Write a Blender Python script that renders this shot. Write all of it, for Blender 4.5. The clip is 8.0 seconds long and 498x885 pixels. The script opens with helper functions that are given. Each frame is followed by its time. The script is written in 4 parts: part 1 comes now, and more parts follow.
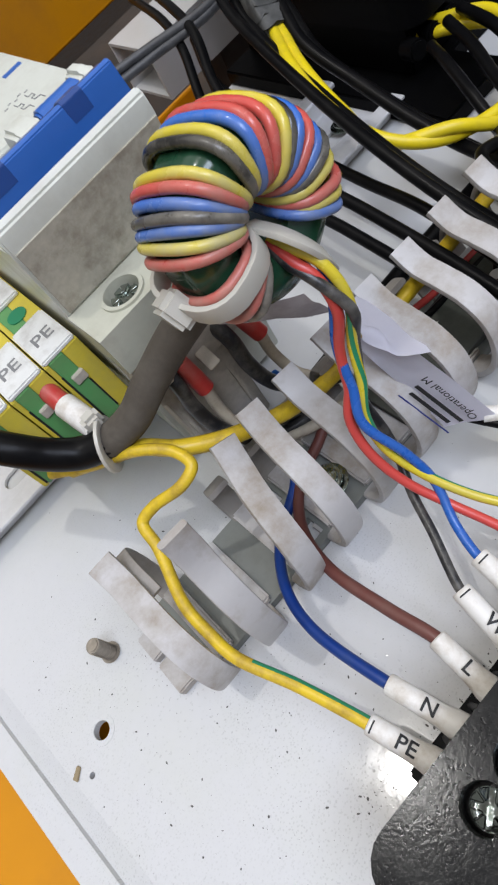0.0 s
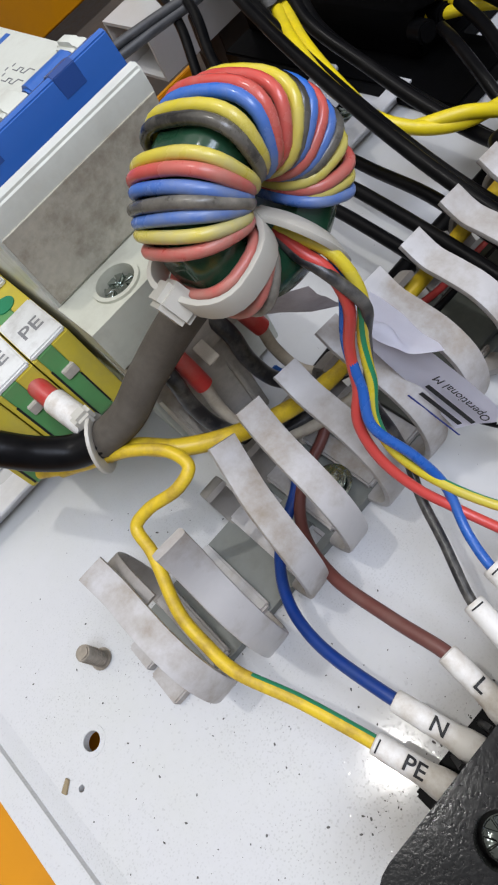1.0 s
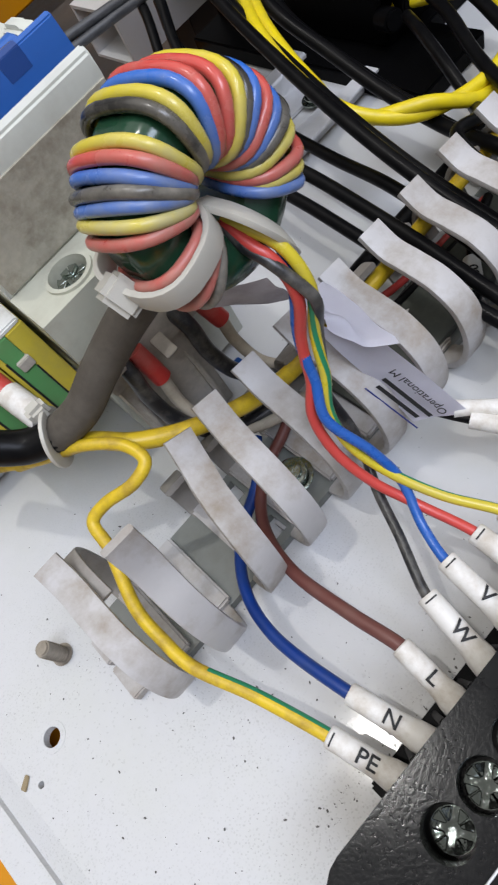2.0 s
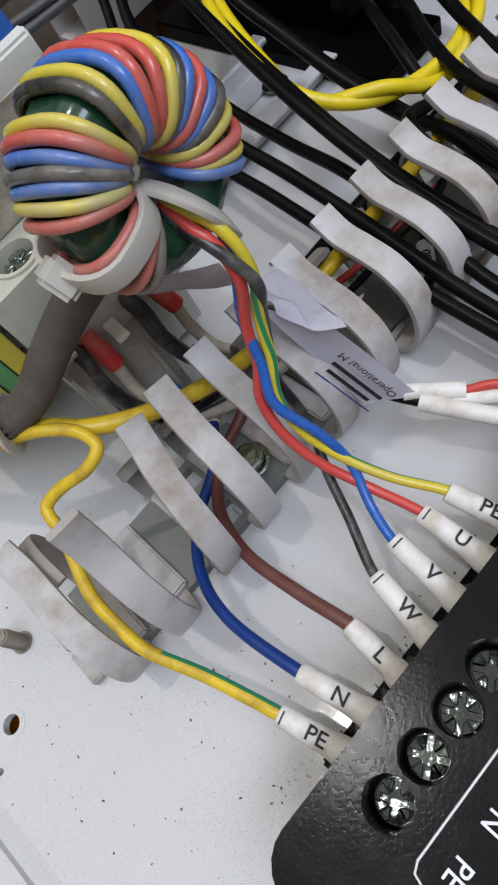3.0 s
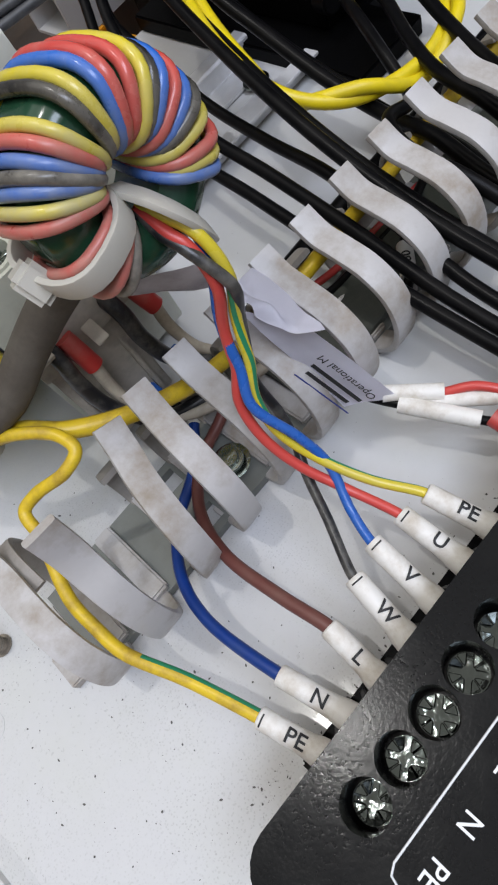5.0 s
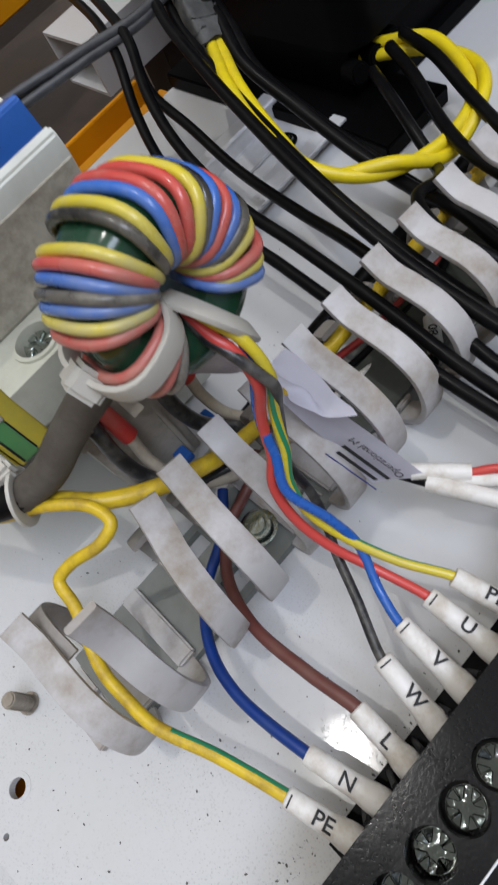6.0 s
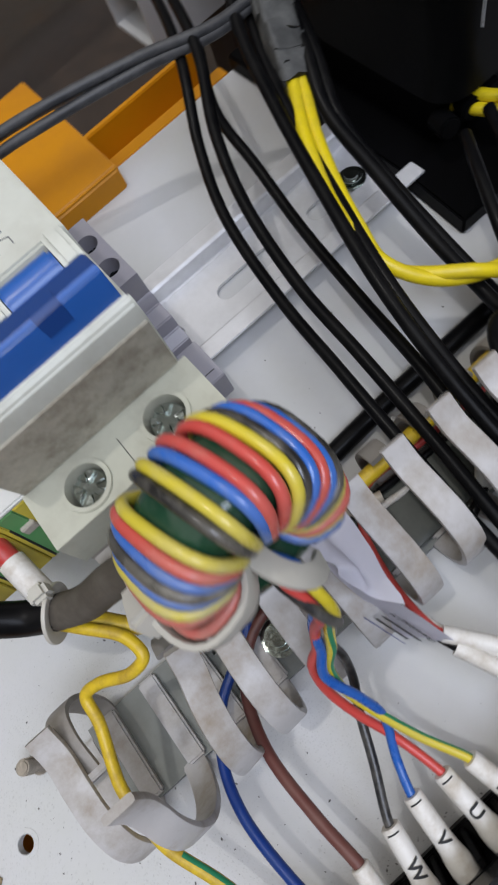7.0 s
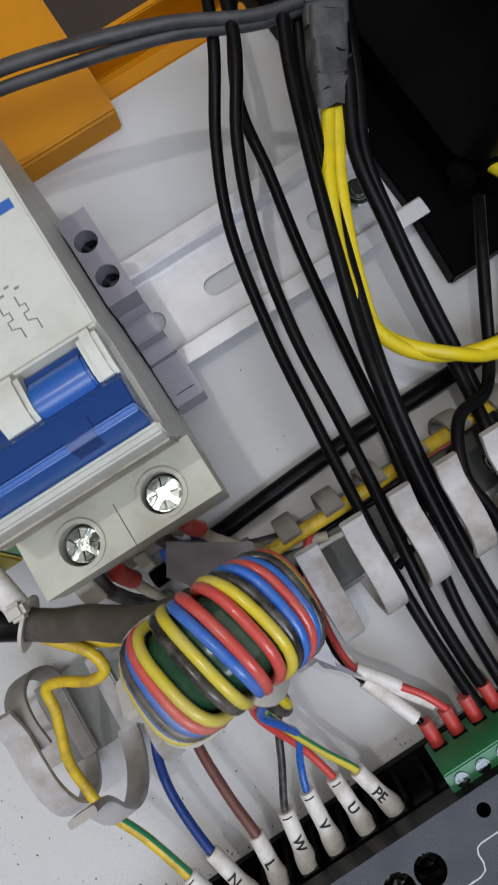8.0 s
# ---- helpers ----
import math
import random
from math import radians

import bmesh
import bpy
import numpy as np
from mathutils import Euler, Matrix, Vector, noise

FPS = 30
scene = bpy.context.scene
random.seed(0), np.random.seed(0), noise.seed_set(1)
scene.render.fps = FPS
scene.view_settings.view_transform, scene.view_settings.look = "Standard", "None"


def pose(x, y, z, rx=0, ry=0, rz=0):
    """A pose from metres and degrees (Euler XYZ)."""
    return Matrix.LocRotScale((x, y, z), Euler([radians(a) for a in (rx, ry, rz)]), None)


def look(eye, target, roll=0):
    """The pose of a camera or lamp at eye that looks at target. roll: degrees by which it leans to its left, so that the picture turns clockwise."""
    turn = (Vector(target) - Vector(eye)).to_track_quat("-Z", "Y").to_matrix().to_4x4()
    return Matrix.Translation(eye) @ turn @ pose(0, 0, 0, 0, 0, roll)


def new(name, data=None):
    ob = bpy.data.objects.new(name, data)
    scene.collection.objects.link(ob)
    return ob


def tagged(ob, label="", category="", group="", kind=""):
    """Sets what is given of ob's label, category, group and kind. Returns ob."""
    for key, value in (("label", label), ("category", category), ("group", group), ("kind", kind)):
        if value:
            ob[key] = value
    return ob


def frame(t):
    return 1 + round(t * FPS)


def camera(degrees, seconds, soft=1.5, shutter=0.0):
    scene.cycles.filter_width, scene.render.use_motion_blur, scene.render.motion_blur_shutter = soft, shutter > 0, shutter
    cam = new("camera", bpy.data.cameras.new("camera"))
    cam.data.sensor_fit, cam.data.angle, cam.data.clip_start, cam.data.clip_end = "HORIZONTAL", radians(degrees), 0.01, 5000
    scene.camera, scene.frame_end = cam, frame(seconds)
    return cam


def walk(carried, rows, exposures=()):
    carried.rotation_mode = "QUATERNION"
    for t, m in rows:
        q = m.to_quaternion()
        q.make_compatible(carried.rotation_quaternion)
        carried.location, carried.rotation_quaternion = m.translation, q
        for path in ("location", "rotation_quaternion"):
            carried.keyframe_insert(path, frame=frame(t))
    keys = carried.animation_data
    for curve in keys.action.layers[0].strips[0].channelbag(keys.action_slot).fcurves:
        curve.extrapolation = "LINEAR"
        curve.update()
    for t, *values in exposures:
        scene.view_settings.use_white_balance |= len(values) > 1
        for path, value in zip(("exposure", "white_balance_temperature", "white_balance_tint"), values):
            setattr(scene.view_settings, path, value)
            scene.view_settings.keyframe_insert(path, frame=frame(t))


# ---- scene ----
# A control cabinet's white mounting plate: the plate is z = 0, the mounting rail runs along x.
cam = camera(43.89, 8.0, soft=2.1, shutter=0.5)
PATH = [
    (0, (0.05425, -0.07360, 0.12977), (0.17154, 0.51923, -0.66697), -39.475),
    (0.5, (0.05532, -0.06855, 0.12582), (0.16846, 0.51126, -0.68104), -39.288),
    (1, (0.05540, -0.06766, 0.12608), (0.16975, 0.50884, -0.68297), -38.912),
    (1.5, (0.05687, -0.06863, 0.12465), (0.17277, 0.49857, -0.69073), -38.729),
    (2, (0.05917, -0.07000, 0.12376), (0.18022, 0.48100, -0.70192), -38.123),
    (3.5, (0.06236, -0.07553, 0.12167), (0.19526, 0.43764, -0.72627), -37.250),
    (4, (0.06296, -0.07505, 0.12184), (0.19865, 0.43308, -0.72869), -36.941),
    (4.5, (0.06323, -0.07529, 0.12183), (0.20179, 0.42510, -0.73281), -36.425),
    (5.8, (0.06713, -0.06923, 0.12735), (0.20461, 0.44147, -0.72135), -36.115),
    (6, (0.06893, -0.06733, 0.13090), (0.21708, 0.45808, -0.70696), -34.998),
    (6.5, (0.07754, -0.05871, 0.13845), (0.20793, 0.45779, -0.70785), -34.570),
    (7, (0.09443, -0.02998, 0.15051), (0.14287, 0.38566, -0.75773), -35.731),
    (7.5, (0.10292, -0.00266, 0.16636), (0.14322, 0.20450, -0.81112), -23.130),
    (8, (0.10785, 0.00808, 0.17281), (0.13233, 0.16343, -0.81474), -23.618),
]
walk(cam, [(t, look(eye, target, roll)) for t, eye, target, roll in PATH],
     exposures=[(0.0, -0.02), (2.0, -0.02), (3.3, -0.32), (4.0, -0.38), (4.5, -0.12), (5.8, -0.18), (6.5, -0.5), (7.0, -0.34), (7.5, -0.5), (8.0, -0.55)])

# ---- light: a workshop with a ceiling, one bright round lamp overhead, a cool strip and an added fill ----
world = bpy.data.worlds.new("hall")
scene.world = world
world.use_nodes = True
world.node_tree.nodes["Background"].inputs[0].default_value = (1.0, 0.97, 0.93, 1)
world.node_tree.nodes["Background"].inputs[1].default_value = 0.05


def lamp(name, kind, place, target, power, size, colour, size_y=0.0):
    data = bpy.data.lights.new(name, "AREA")
    data.shape = kind
    data.size, data.energy, data.color = size, power, colour
    if size_y:
        data.size_y = size_y
    ob = new(name, data)
    ob.matrix_world = look(place, target)
    return ob


KEY = (-0.19, 0.31, 2.42)
lamp("round_ceiling_lamp", "DISK", KEY, (0.06, -0.04, 0), 12.0, 0.055, (1.0, 0.98, 0.955))
# unseen ceiling-wide fill, added for the soft light off the ceiling
lamp("soft_ceiling_fill", "RECTANGLE", (0.0, 0.0, 2.5), (0.0, 0.0001, 0), 82.0, 5.0, (1.0, 0.962, 0.91), 5.0)
lamp("cool_strip_light", "RECTANGLE", (0.2, -1.35, 2.44), (0.2, -1.3499, 0), 70.0, 2.0, (0.72, 0.80, 1.0), 0.9)

# ---- materials ----


def material(name, colour, rough=0.5, metal=0.0, grain=0.08, size=900.0, bump=0.1, dirt=None, dirt_size=120.0, dirt_amount=0.4,
             specks=0.0, coat=0.0, vary=0.0, transmit=0.0, gloss=0.5, settle=None):
    m = bpy.data.materials.new(name)
    m.use_nodes = True
    n, l = m.node_tree.nodes, m.node_tree.links
    b = n["Principled BSDF"]
    b.inputs["Roughness"].default_value, b.inputs["Metallic"].default_value = rough, metal
    b.inputs["Coat Weight"].default_value = coat
    b.inputs["Specular IOR Level"].default_value = gloss
    b.inputs["Coat Roughness"].default_value = 0.15
    b.inputs["Transmission Weight"].default_value = transmit
    tc = n.new("ShaderNodeTexCoord")
    fine = n.new("ShaderNodeTexNoise")
    fine.inputs["Scale"].default_value, fine.inputs["Detail"].default_value = size, 4
    l.new(tc.outputs["Object"], fine.inputs["Vector"])
    mix = n.new("ShaderNodeMix")
    mix.data_type = "RGBA"
    mix.inputs[6].default_value = (*[c * (1 - grain) for c in colour], 1)
    mix.inputs[7].default_value = (*[min(1, c * (1 + grain)) for c in colour], 1)
    l.new(fine.outputs["Fac"], mix.inputs[0])
    out = mix.outputs[2]

    def ramp(source, low, high):
        r = n.new("ShaderNodeMapRange")
        r.inputs[1].default_value, r.inputs[2].default_value = low, high
        l.new(source, r.inputs[0])
        return r.outputs[0]

    def times(a, value):
        k = n.new("ShaderNodeMath")
        k.operation = "MULTIPLY"
        l.new(a, k.inputs[0])
        if isinstance(value, float):
            k.inputs[1].default_value = value
        else:
            l.new(value, k.inputs[1])
        return k.outputs[0]

    def over(base, fac, col):
        x = n.new("ShaderNodeMix")
        x.data_type = "RGBA"
        l.new(fac, x.inputs[0])
        l.new(base, x.inputs[6])
        x.inputs[7].default_value = (*col, 1)
        return x.outputs[2]

    if vary:
        info = n.new("ShaderNodeObjectInfo")
        hsv = n.new("ShaderNodeHueSaturation")
        l.new(out, hsv.inputs["Color"])
        v = n.new("ShaderNodeMapRange")
        v.inputs[3].default_value, v.inputs[4].default_value = 1 - vary, 1 + vary
        l.new(info.outputs["Random"], v.inputs[0])
        l.new(v.outputs[0], hsv.inputs["Value"])
        out = hsv.outputs[0]
    if dirt:
        big = n.new("ShaderNodeTexNoise")
        big.inputs["Scale"].default_value, big.inputs["Detail"].default_value, big.inputs["Roughness"].default_value = dirt_size, 8, 0.65
        l.new(tc.outputs["Object"], big.inputs["Vector"])
        patch = times(ramp(big.outputs["Fac"], 0.45, 0.72), dirt_amount)
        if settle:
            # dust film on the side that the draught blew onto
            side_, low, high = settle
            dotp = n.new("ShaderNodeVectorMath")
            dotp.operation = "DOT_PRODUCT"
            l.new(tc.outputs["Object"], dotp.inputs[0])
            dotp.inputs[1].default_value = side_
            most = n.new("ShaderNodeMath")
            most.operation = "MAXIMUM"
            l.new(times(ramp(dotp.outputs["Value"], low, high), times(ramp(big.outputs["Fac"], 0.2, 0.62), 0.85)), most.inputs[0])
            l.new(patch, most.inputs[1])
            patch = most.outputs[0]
        out = over(out, patch, dirt)
        rr = n.new("ShaderNodeMapRange")
        rr.inputs[3].default_value, rr.inputs[4].default_value = rough, min(1.0, rough + 0.35)
        l.new(patch, rr.inputs[0])
        l.new(rr.outputs[0], b.inputs["Roughness"])
    relief = None
    if specks:
        for scale, low, seed in ((700.0, 0.17, 0.0), (1500.0, 0.27, 3.0)):
            shift = n.new("ShaderNodeMapping")
            shift.inputs["Location"].default_value = (seed, seed, 0)
            l.new(tc.outputs["Object"], shift.inputs["Vector"])
            warp = n.new("ShaderNodeTexNoise")
            warp.inputs["Scale"].default_value = scale * 1.3
            l.new(shift.outputs[0], warp.inputs["Vector"])
            addv = n.new("ShaderNodeVectorMath")
            addv.operation = "MULTIPLY_ADD"
            l.new(warp.outputs["Color"], addv.inputs[0])
            addv.inputs[1].default_value = (0.9 / scale, 0.9 / scale, 0)
            l.new(shift.outputs[0], addv.inputs[2])
            cells = n.new("ShaderNodeTexVoronoi")
            cells.voronoi_dimensions = "2D"
            cells.inputs["Scale"].default_value = scale
            l.new(addv.outputs[0], cells.inputs["Vector"])
            dot = n.new("ShaderNodeMapRange")
            dot.inputs[1].default_value, dot.inputs[2].default_value = low, low - 0.09
            l.new(cells.outputs["Distance"], dot.inputs[0])
            where = n.new("ShaderNodeTexNoise")
            where.inputs["Scale"].default_value, where.inputs["Detail"].default_value = 30.0, 6
            l.new(shift.outputs[0], where.inputs["Vector"])
            pick = n.new("ShaderNodeMapRange")
            pick.inputs[1].default_value, pick.inputs[2].default_value = 0.32, 0.7
            l.new(cells.outputs["Color"], pick.inputs[0])
            away = n.new("ShaderNodeVectorMath")
            away.operation = "DISTANCE"
            l.new(tc.outputs["Object"], away.inputs[0])
            away.inputs[1].default_value = (-0.085, -0.025, 0.0)
            near = n.new("ShaderNodeMapRange")
            near.inputs[1].default_value, near.inputs[2].default_value = 0.085, 0.03
            near.inputs[3].default_value, near.inputs[4].default_value = 0.10, 1.0
            l.new(away.outputs["Value"], near.inputs[0])
            f = times(times(times(times(dot.outputs[0], ramp(where.outputs["Fac"], 0.36, 0.60)), pick.outputs[0]), near.outputs[0]), specks)
            out = over(out, times(f, 0.6), (0.27, 0.265, 0.255))
            if relief is None:
                relief = f
            else:
                both = n.new("ShaderNodeMath")
                l.new(relief, both.inputs[0])
                l.new(f, both.inputs[1])
                relief = both.outputs[0]
    l.new(out, b.inputs["Base Color"])
    if bump:
        bp = n.new("ShaderNodeBump")
        bp.inputs["Strength"].default_value, bp.inputs["Distance"].default_value = bump, 0.0004
        l.new(fine.outputs["Fac"], bp.inputs["Height"])
        l.new(bp.outputs[0], b.inputs["Normal"])
        if relief is not None:
            rise = n.new("ShaderNodeBump")
            rise.inputs["Strength"].default_value, rise.inputs["Distance"].default_value = 0.3, 0.00035
            l.new(relief, rise.inputs["Height"])
            l.new(bp.outputs[0], rise.inputs["Normal"])
            l.new(rise.outputs[0], b.inputs["Normal"])
    return m


DUST = (0.38, 0.36, 0.32)
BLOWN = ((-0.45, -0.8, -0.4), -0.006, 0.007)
M = dict(
    plate=material("white_plate_paint", (0.56, 0.56, 0.56), 0.095, gloss=0.35, grain=0.02, size=400, bump=0.03, dirt=(0.52, 0.53, 0.46), dirt_size=26, dirt_amount=0.35, specks=0.55),
    rail=material("zinc_rail", (0.72, 0.72, 0.73), 0.42, 0.4, grain=0.08, size=300, bump=0.05, dirt=(0.45, 0.44, 0.42), dirt_size=60),
    steel=material("plated_screw", (0.40, 0.44, 0.41), 0.2, 1.0, grain=0.25, size=500, bump=0.45),
    darksteel=material("dark_screw", (0.06, 0.068, 0.064), 0.10, 1.0, grain=0.3, size=360, bump=0.65),
    zinc=material("dull_stud", (0.30, 0.27, 0.23), 0.45, 0.8, grain=0.3, size=700, bump=0.4),
    finger=material("grey_duct_plastic", (0.46, 0.445, 0.435), 0.42, grain=0.04, size=900, bump=0.08, dirt=(0.24, 0.19, 0.13), dirt_size=70, dirt_amount=0.95, vary=0.05),
    # the finger plastic with the rear side's shade put into its colour, plus dirt
    fingershaded=material("shaded_duct_plastic", (0.27, 0.25, 0.225), 0.5, grain=0.06, size=900, bump=0.1, dirt=(0.15, 0.125, 0.10), dirt_size=95, dirt_amount=0.7, vary=0.08),
    ribbon=material("dark_ribbon_sheath", (0.040, 0.045, 0.037), 0.4, grain=0.1, size=500, bump=0.06, dirt=(0.10, 0.105, 0.085), dirt_size=110, dirt_amount=0.5),
    oldsleeve=material("grimy_sleeve", (0.42, 0.37, 0.29), 0.5, grain=0.06, size=600, bump=0.1, dirt=(0.20, 0.17, 0.13), dirt_size=140, dirt_amount=0.7),
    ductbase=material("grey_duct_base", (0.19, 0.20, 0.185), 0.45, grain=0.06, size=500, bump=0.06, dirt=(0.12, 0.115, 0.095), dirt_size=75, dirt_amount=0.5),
    cream=material("cream_breaker_plastic", (0.60, 0.61, 0.54), 0.38, grain=0.03, size=700, bump=0.06, dirt=(0.40, 0.38, 0.31), dirt_size=85, dirt_amount=0.45),
    creamold=material("yellowed_breaker_plastic", (0.50, 0.50, 0.405), 0.42, grain=0.04, size=700, bump=0.08, dirt=(0.34, 0.32, 0.25), dirt_size=110, dirt_amount=0.6),
    creamdirty=material("dusty_breaker_front", (0.45, 0.42, 0.34), 0.65, grain=0.22, size=700, bump=0.3, dirt=(0.21, 0.175, 0.125), dirt_size=170, dirt_amount=0.85),
    blue=material("blue_lever_plastic", (0.022, 0.11, 0.40), 0.28, grain=0.04, size=600, bump=0.04),
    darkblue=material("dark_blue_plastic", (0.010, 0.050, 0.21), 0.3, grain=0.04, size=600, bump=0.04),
    clamp=material("grey_clamp_plastic", (0.29, 0.28, 0.32), 0.4, grain=0.04, size=700, bump=0.06, dirt=DUST, dirt_size=90, dirt_amount=0.3),
    drive=material("black_drive_plastic", (0.004, 0.0045, 0.0055), 0.16, grain=0.35, size=1900, bump=0.075, dirt=(0.009, 0.010, 0.009), dirt_size=70, dirt_amount=0.35, gloss=0.16),
    black=material("black_plastic", (0.003, 0.003, 0.0033), 0.35, grain=0.2, size=500, bump=0.1, gloss=0.03),
    blackwire=material("black_wire", (0.0035, 0.0035, 0.004), 0.30, grain=0.2, size=500, bump=0.06, dirt=(0.012, 0.011, 0.010), dirt_size=110, dirt_amount=0.4, gloss=0.11),
    greycable=material("dusty_cable_sheath", (0.072, 0.060, 0.046), 0.75, grain=0.2, size=900, bump=0.2, dirt=(0.15, 0.135, 0.11), dirt_size=120, dirt_amount=0.5),
    flatcable=material("worn_grey_cable", (0.035, 0.036, 0.04), 0.45, grain=0.2, size=700, bump=0.1, dirt=(0.16, 0.16, 0.16), dirt_size=90, dirt_amount=0.4),
    tape=material("grey_cloth_tape", (0.05, 0.05, 0.047), 0.6, grain=0.25, size=600, bump=0.4, dirt=(0.16, 0.16, 0.15), dirt_size=160, dirt_amount=0.6),
    yellow=material("yellow_wire", (0.66, 0.46, 0.02), 0.38, grain=0.06, size=400, bump=0.04, dirt=(0.26, 0.15, 0.03), dirt_size=210, dirt_amount=0.75),
    bright=material("bright_yellow_wire", (0.72, 0.56, 0.010), 0.36, grain=0.05, size=400, bump=0.04, dirt=(0.34, 0.26, 0.05), dirt_size=130, dirt_amount=0.35),
    green=material("green_stripe", (0.02, 0.22, 0.10), 0.4, grain=0.06, size=500, bump=0.04),
    bluewire=material("dark_blue_wire", (0.006, 0.034, 0.19), 0.32, grain=0.06, size=500, bump=0.04, dirt=(0.03, 0.06, 0.15), dirt_size=120, dirt_amount=0.4, gloss=0.35),
    brown=material("brown_wire", (0.125, 0.04, 0.032), 0.42, grain=0.08, size=500, bump=0.05, dirt=(0.17, 0.09, 0.07), dirt_size=120, dirt_amount=0.5),
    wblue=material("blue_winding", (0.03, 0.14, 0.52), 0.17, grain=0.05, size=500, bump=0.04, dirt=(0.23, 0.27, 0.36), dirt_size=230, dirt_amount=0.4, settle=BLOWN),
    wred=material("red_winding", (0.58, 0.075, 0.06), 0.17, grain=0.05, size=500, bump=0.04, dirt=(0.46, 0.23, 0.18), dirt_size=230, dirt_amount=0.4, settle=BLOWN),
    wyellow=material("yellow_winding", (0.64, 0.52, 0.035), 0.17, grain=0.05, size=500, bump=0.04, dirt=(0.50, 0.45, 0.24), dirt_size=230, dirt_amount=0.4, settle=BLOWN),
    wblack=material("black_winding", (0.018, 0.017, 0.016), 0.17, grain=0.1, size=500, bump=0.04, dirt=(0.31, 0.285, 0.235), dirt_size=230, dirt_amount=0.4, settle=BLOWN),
    core=material("green_ferrite_coating", (0.014, 0.055, 0.028), 0.16, grain=0.1, size=300, bump=0.04, dirt=(0.15, 0.16, 0.115), dirt_size=90, dirt_amount=0.4),
    leadblue=material("blue_lead", (0.018, 0.105, 0.42), 0.24, grain=0.06, size=500, bump=0.04, dirt=(0.06, 0.13, 0.33), dirt_size=110, dirt_amount=0.4),
    leadyellow=material("yellow_lead", (0.62, 0.50, 0.03), 0.26, grain=0.05, size=500, bump=0.04, dirt=(0.42, 0.36, 0.14), dirt_size=110, dirt_amount=0.4),
    leadblack=material("black_lead", (0.014, 0.014, 0.016), 0.28, grain=0.1, size=500, bump=0.05, dirt=(0.17, 0.16, 0.14), dirt_size=170, dirt_amount=0.8),
    tie=material("natural_nylon", (0.50, 0.48, 0.42), 0.36, grain=0.03, size=600, bump=0.05, dirt=(0.45, 0.42, 0.34), dirt_size=110, dirt_amount=0.4),
    sleeve=material("white_marker_sleeve", (0.72, 0.70, 0.66), 0.42, grain=0.03, size=600, bump=0.08, dirt=(0.40, 0.33, 0.24), dirt_size=170, dirt_amount=0.8),
    ink=material("black_ink", (0.012, 0.012, 0.013), 0.6, grain=0.1, bump=0),
    whiteink=material("white_print", (0.75, 0.76, 0.77), 0.5, grain=0.05, bump=0),
    greyink=material("grey_print", (0.20, 0.20, 0.20), 0.6, grain=0.1, bump=0),
    blueink=material("blue_print", (0.03, 0.045, 0.24), 0.6, grain=0.1, bump=0),
    oldpaper=material("dusty_label_paper", (0.36, 0.33, 0.35), 0.6, grain=0.08, size=300, bump=0.15, dirt=(0.22, 0.19, 0.18), dirt_size=120, dirt_amount=0.6),
    paper=material("label_paper", (0.74, 0.73, 0.80), 0.5, grain=0.04, size=300, bump=0.15, dirt=(0.5, 0.49, 0.52), dirt_size=80, dirt_amount=0.3),
    red=material("red_ferrule", (0.46, 0.035, 0.03), 0.36, grain=0.06, size=500, bump=0.04, dirt=(0.36, 0.16, 0.13), dirt_size=130, dirt_amount=0.6),
    redwire=material("red_wire", (0.54, 0.06, 0.05), 0.33, grain=0.06, size=500, bump=0.04),
    termgreen=material("green_terminal_plastic", (0.10, 0.30, 0.10), 0.4, grain=0.05, size=500, bump=0.06, dirt=(0.20, 0.27, 0.12), dirt_size=90, dirt_amount=0.4),
    termyellow=material("yellow_terminal_plastic", (0.62, 0.50, 0.05), 0.42, grain=0.05, size=500, bump=0.06, dirt=(0.35, 0.31, 0.12), dirt_size=90, dirt_amount=0.45),
    marker=material("white_marker_tag", (0.70, 0.70, 0.67), 0.5, grain=0.04, size=500, bump=0.06, dirt=(0.40, 0.38, 0.34), dirt_size=200, dirt_amount=0.6),
    plug=material("green_plug_connector", (0.02, 0.17, 0.06), 0.4, grain=0.05, size=500, bump=0.06),
    dirtygrey=material("dusty_grey_terminal", (0.47, 0.43, 0.365), 0.65, grain=0.15, size=500, bump=0.25, dirt=(0.20, 0.18, 0.15), dirt_size=120, dirt_amount=0.7),
    orange=material("orange_cabinet_paint", (0.56, 0.225, 0.002), 0.45, gloss=0.3, grain=0.04, size=120, bump=0.05, dirt=(0.25, 0.10, 0.02), dirt_size=30, dirt_amount=0.35),
    crumb=material("dark_crumb", (0.09, 0.085, 0.08), 0.8, grain=0.3, bump=0),
    chip=material("brown_chip", (0.27, 0.21, 0.12), 0.7, grain=0.3, bump=0.2),
    base=material("dark_cabinet_floor", (0.040, 0.029, 0.022), 0.6, grain=0.25, size=160, bump=0.15, dirt=(0.085, 0.055, 0.036), dirt_size=28, dirt_amount=0.7),
    hall=material("hall_paint", (0.42, 0.42, 0.43), 0.8, grain=0.04, size=20, bump=0.02),
)

# ---- building helpers (all lengths below in millimetres) ----
MM = 0.001


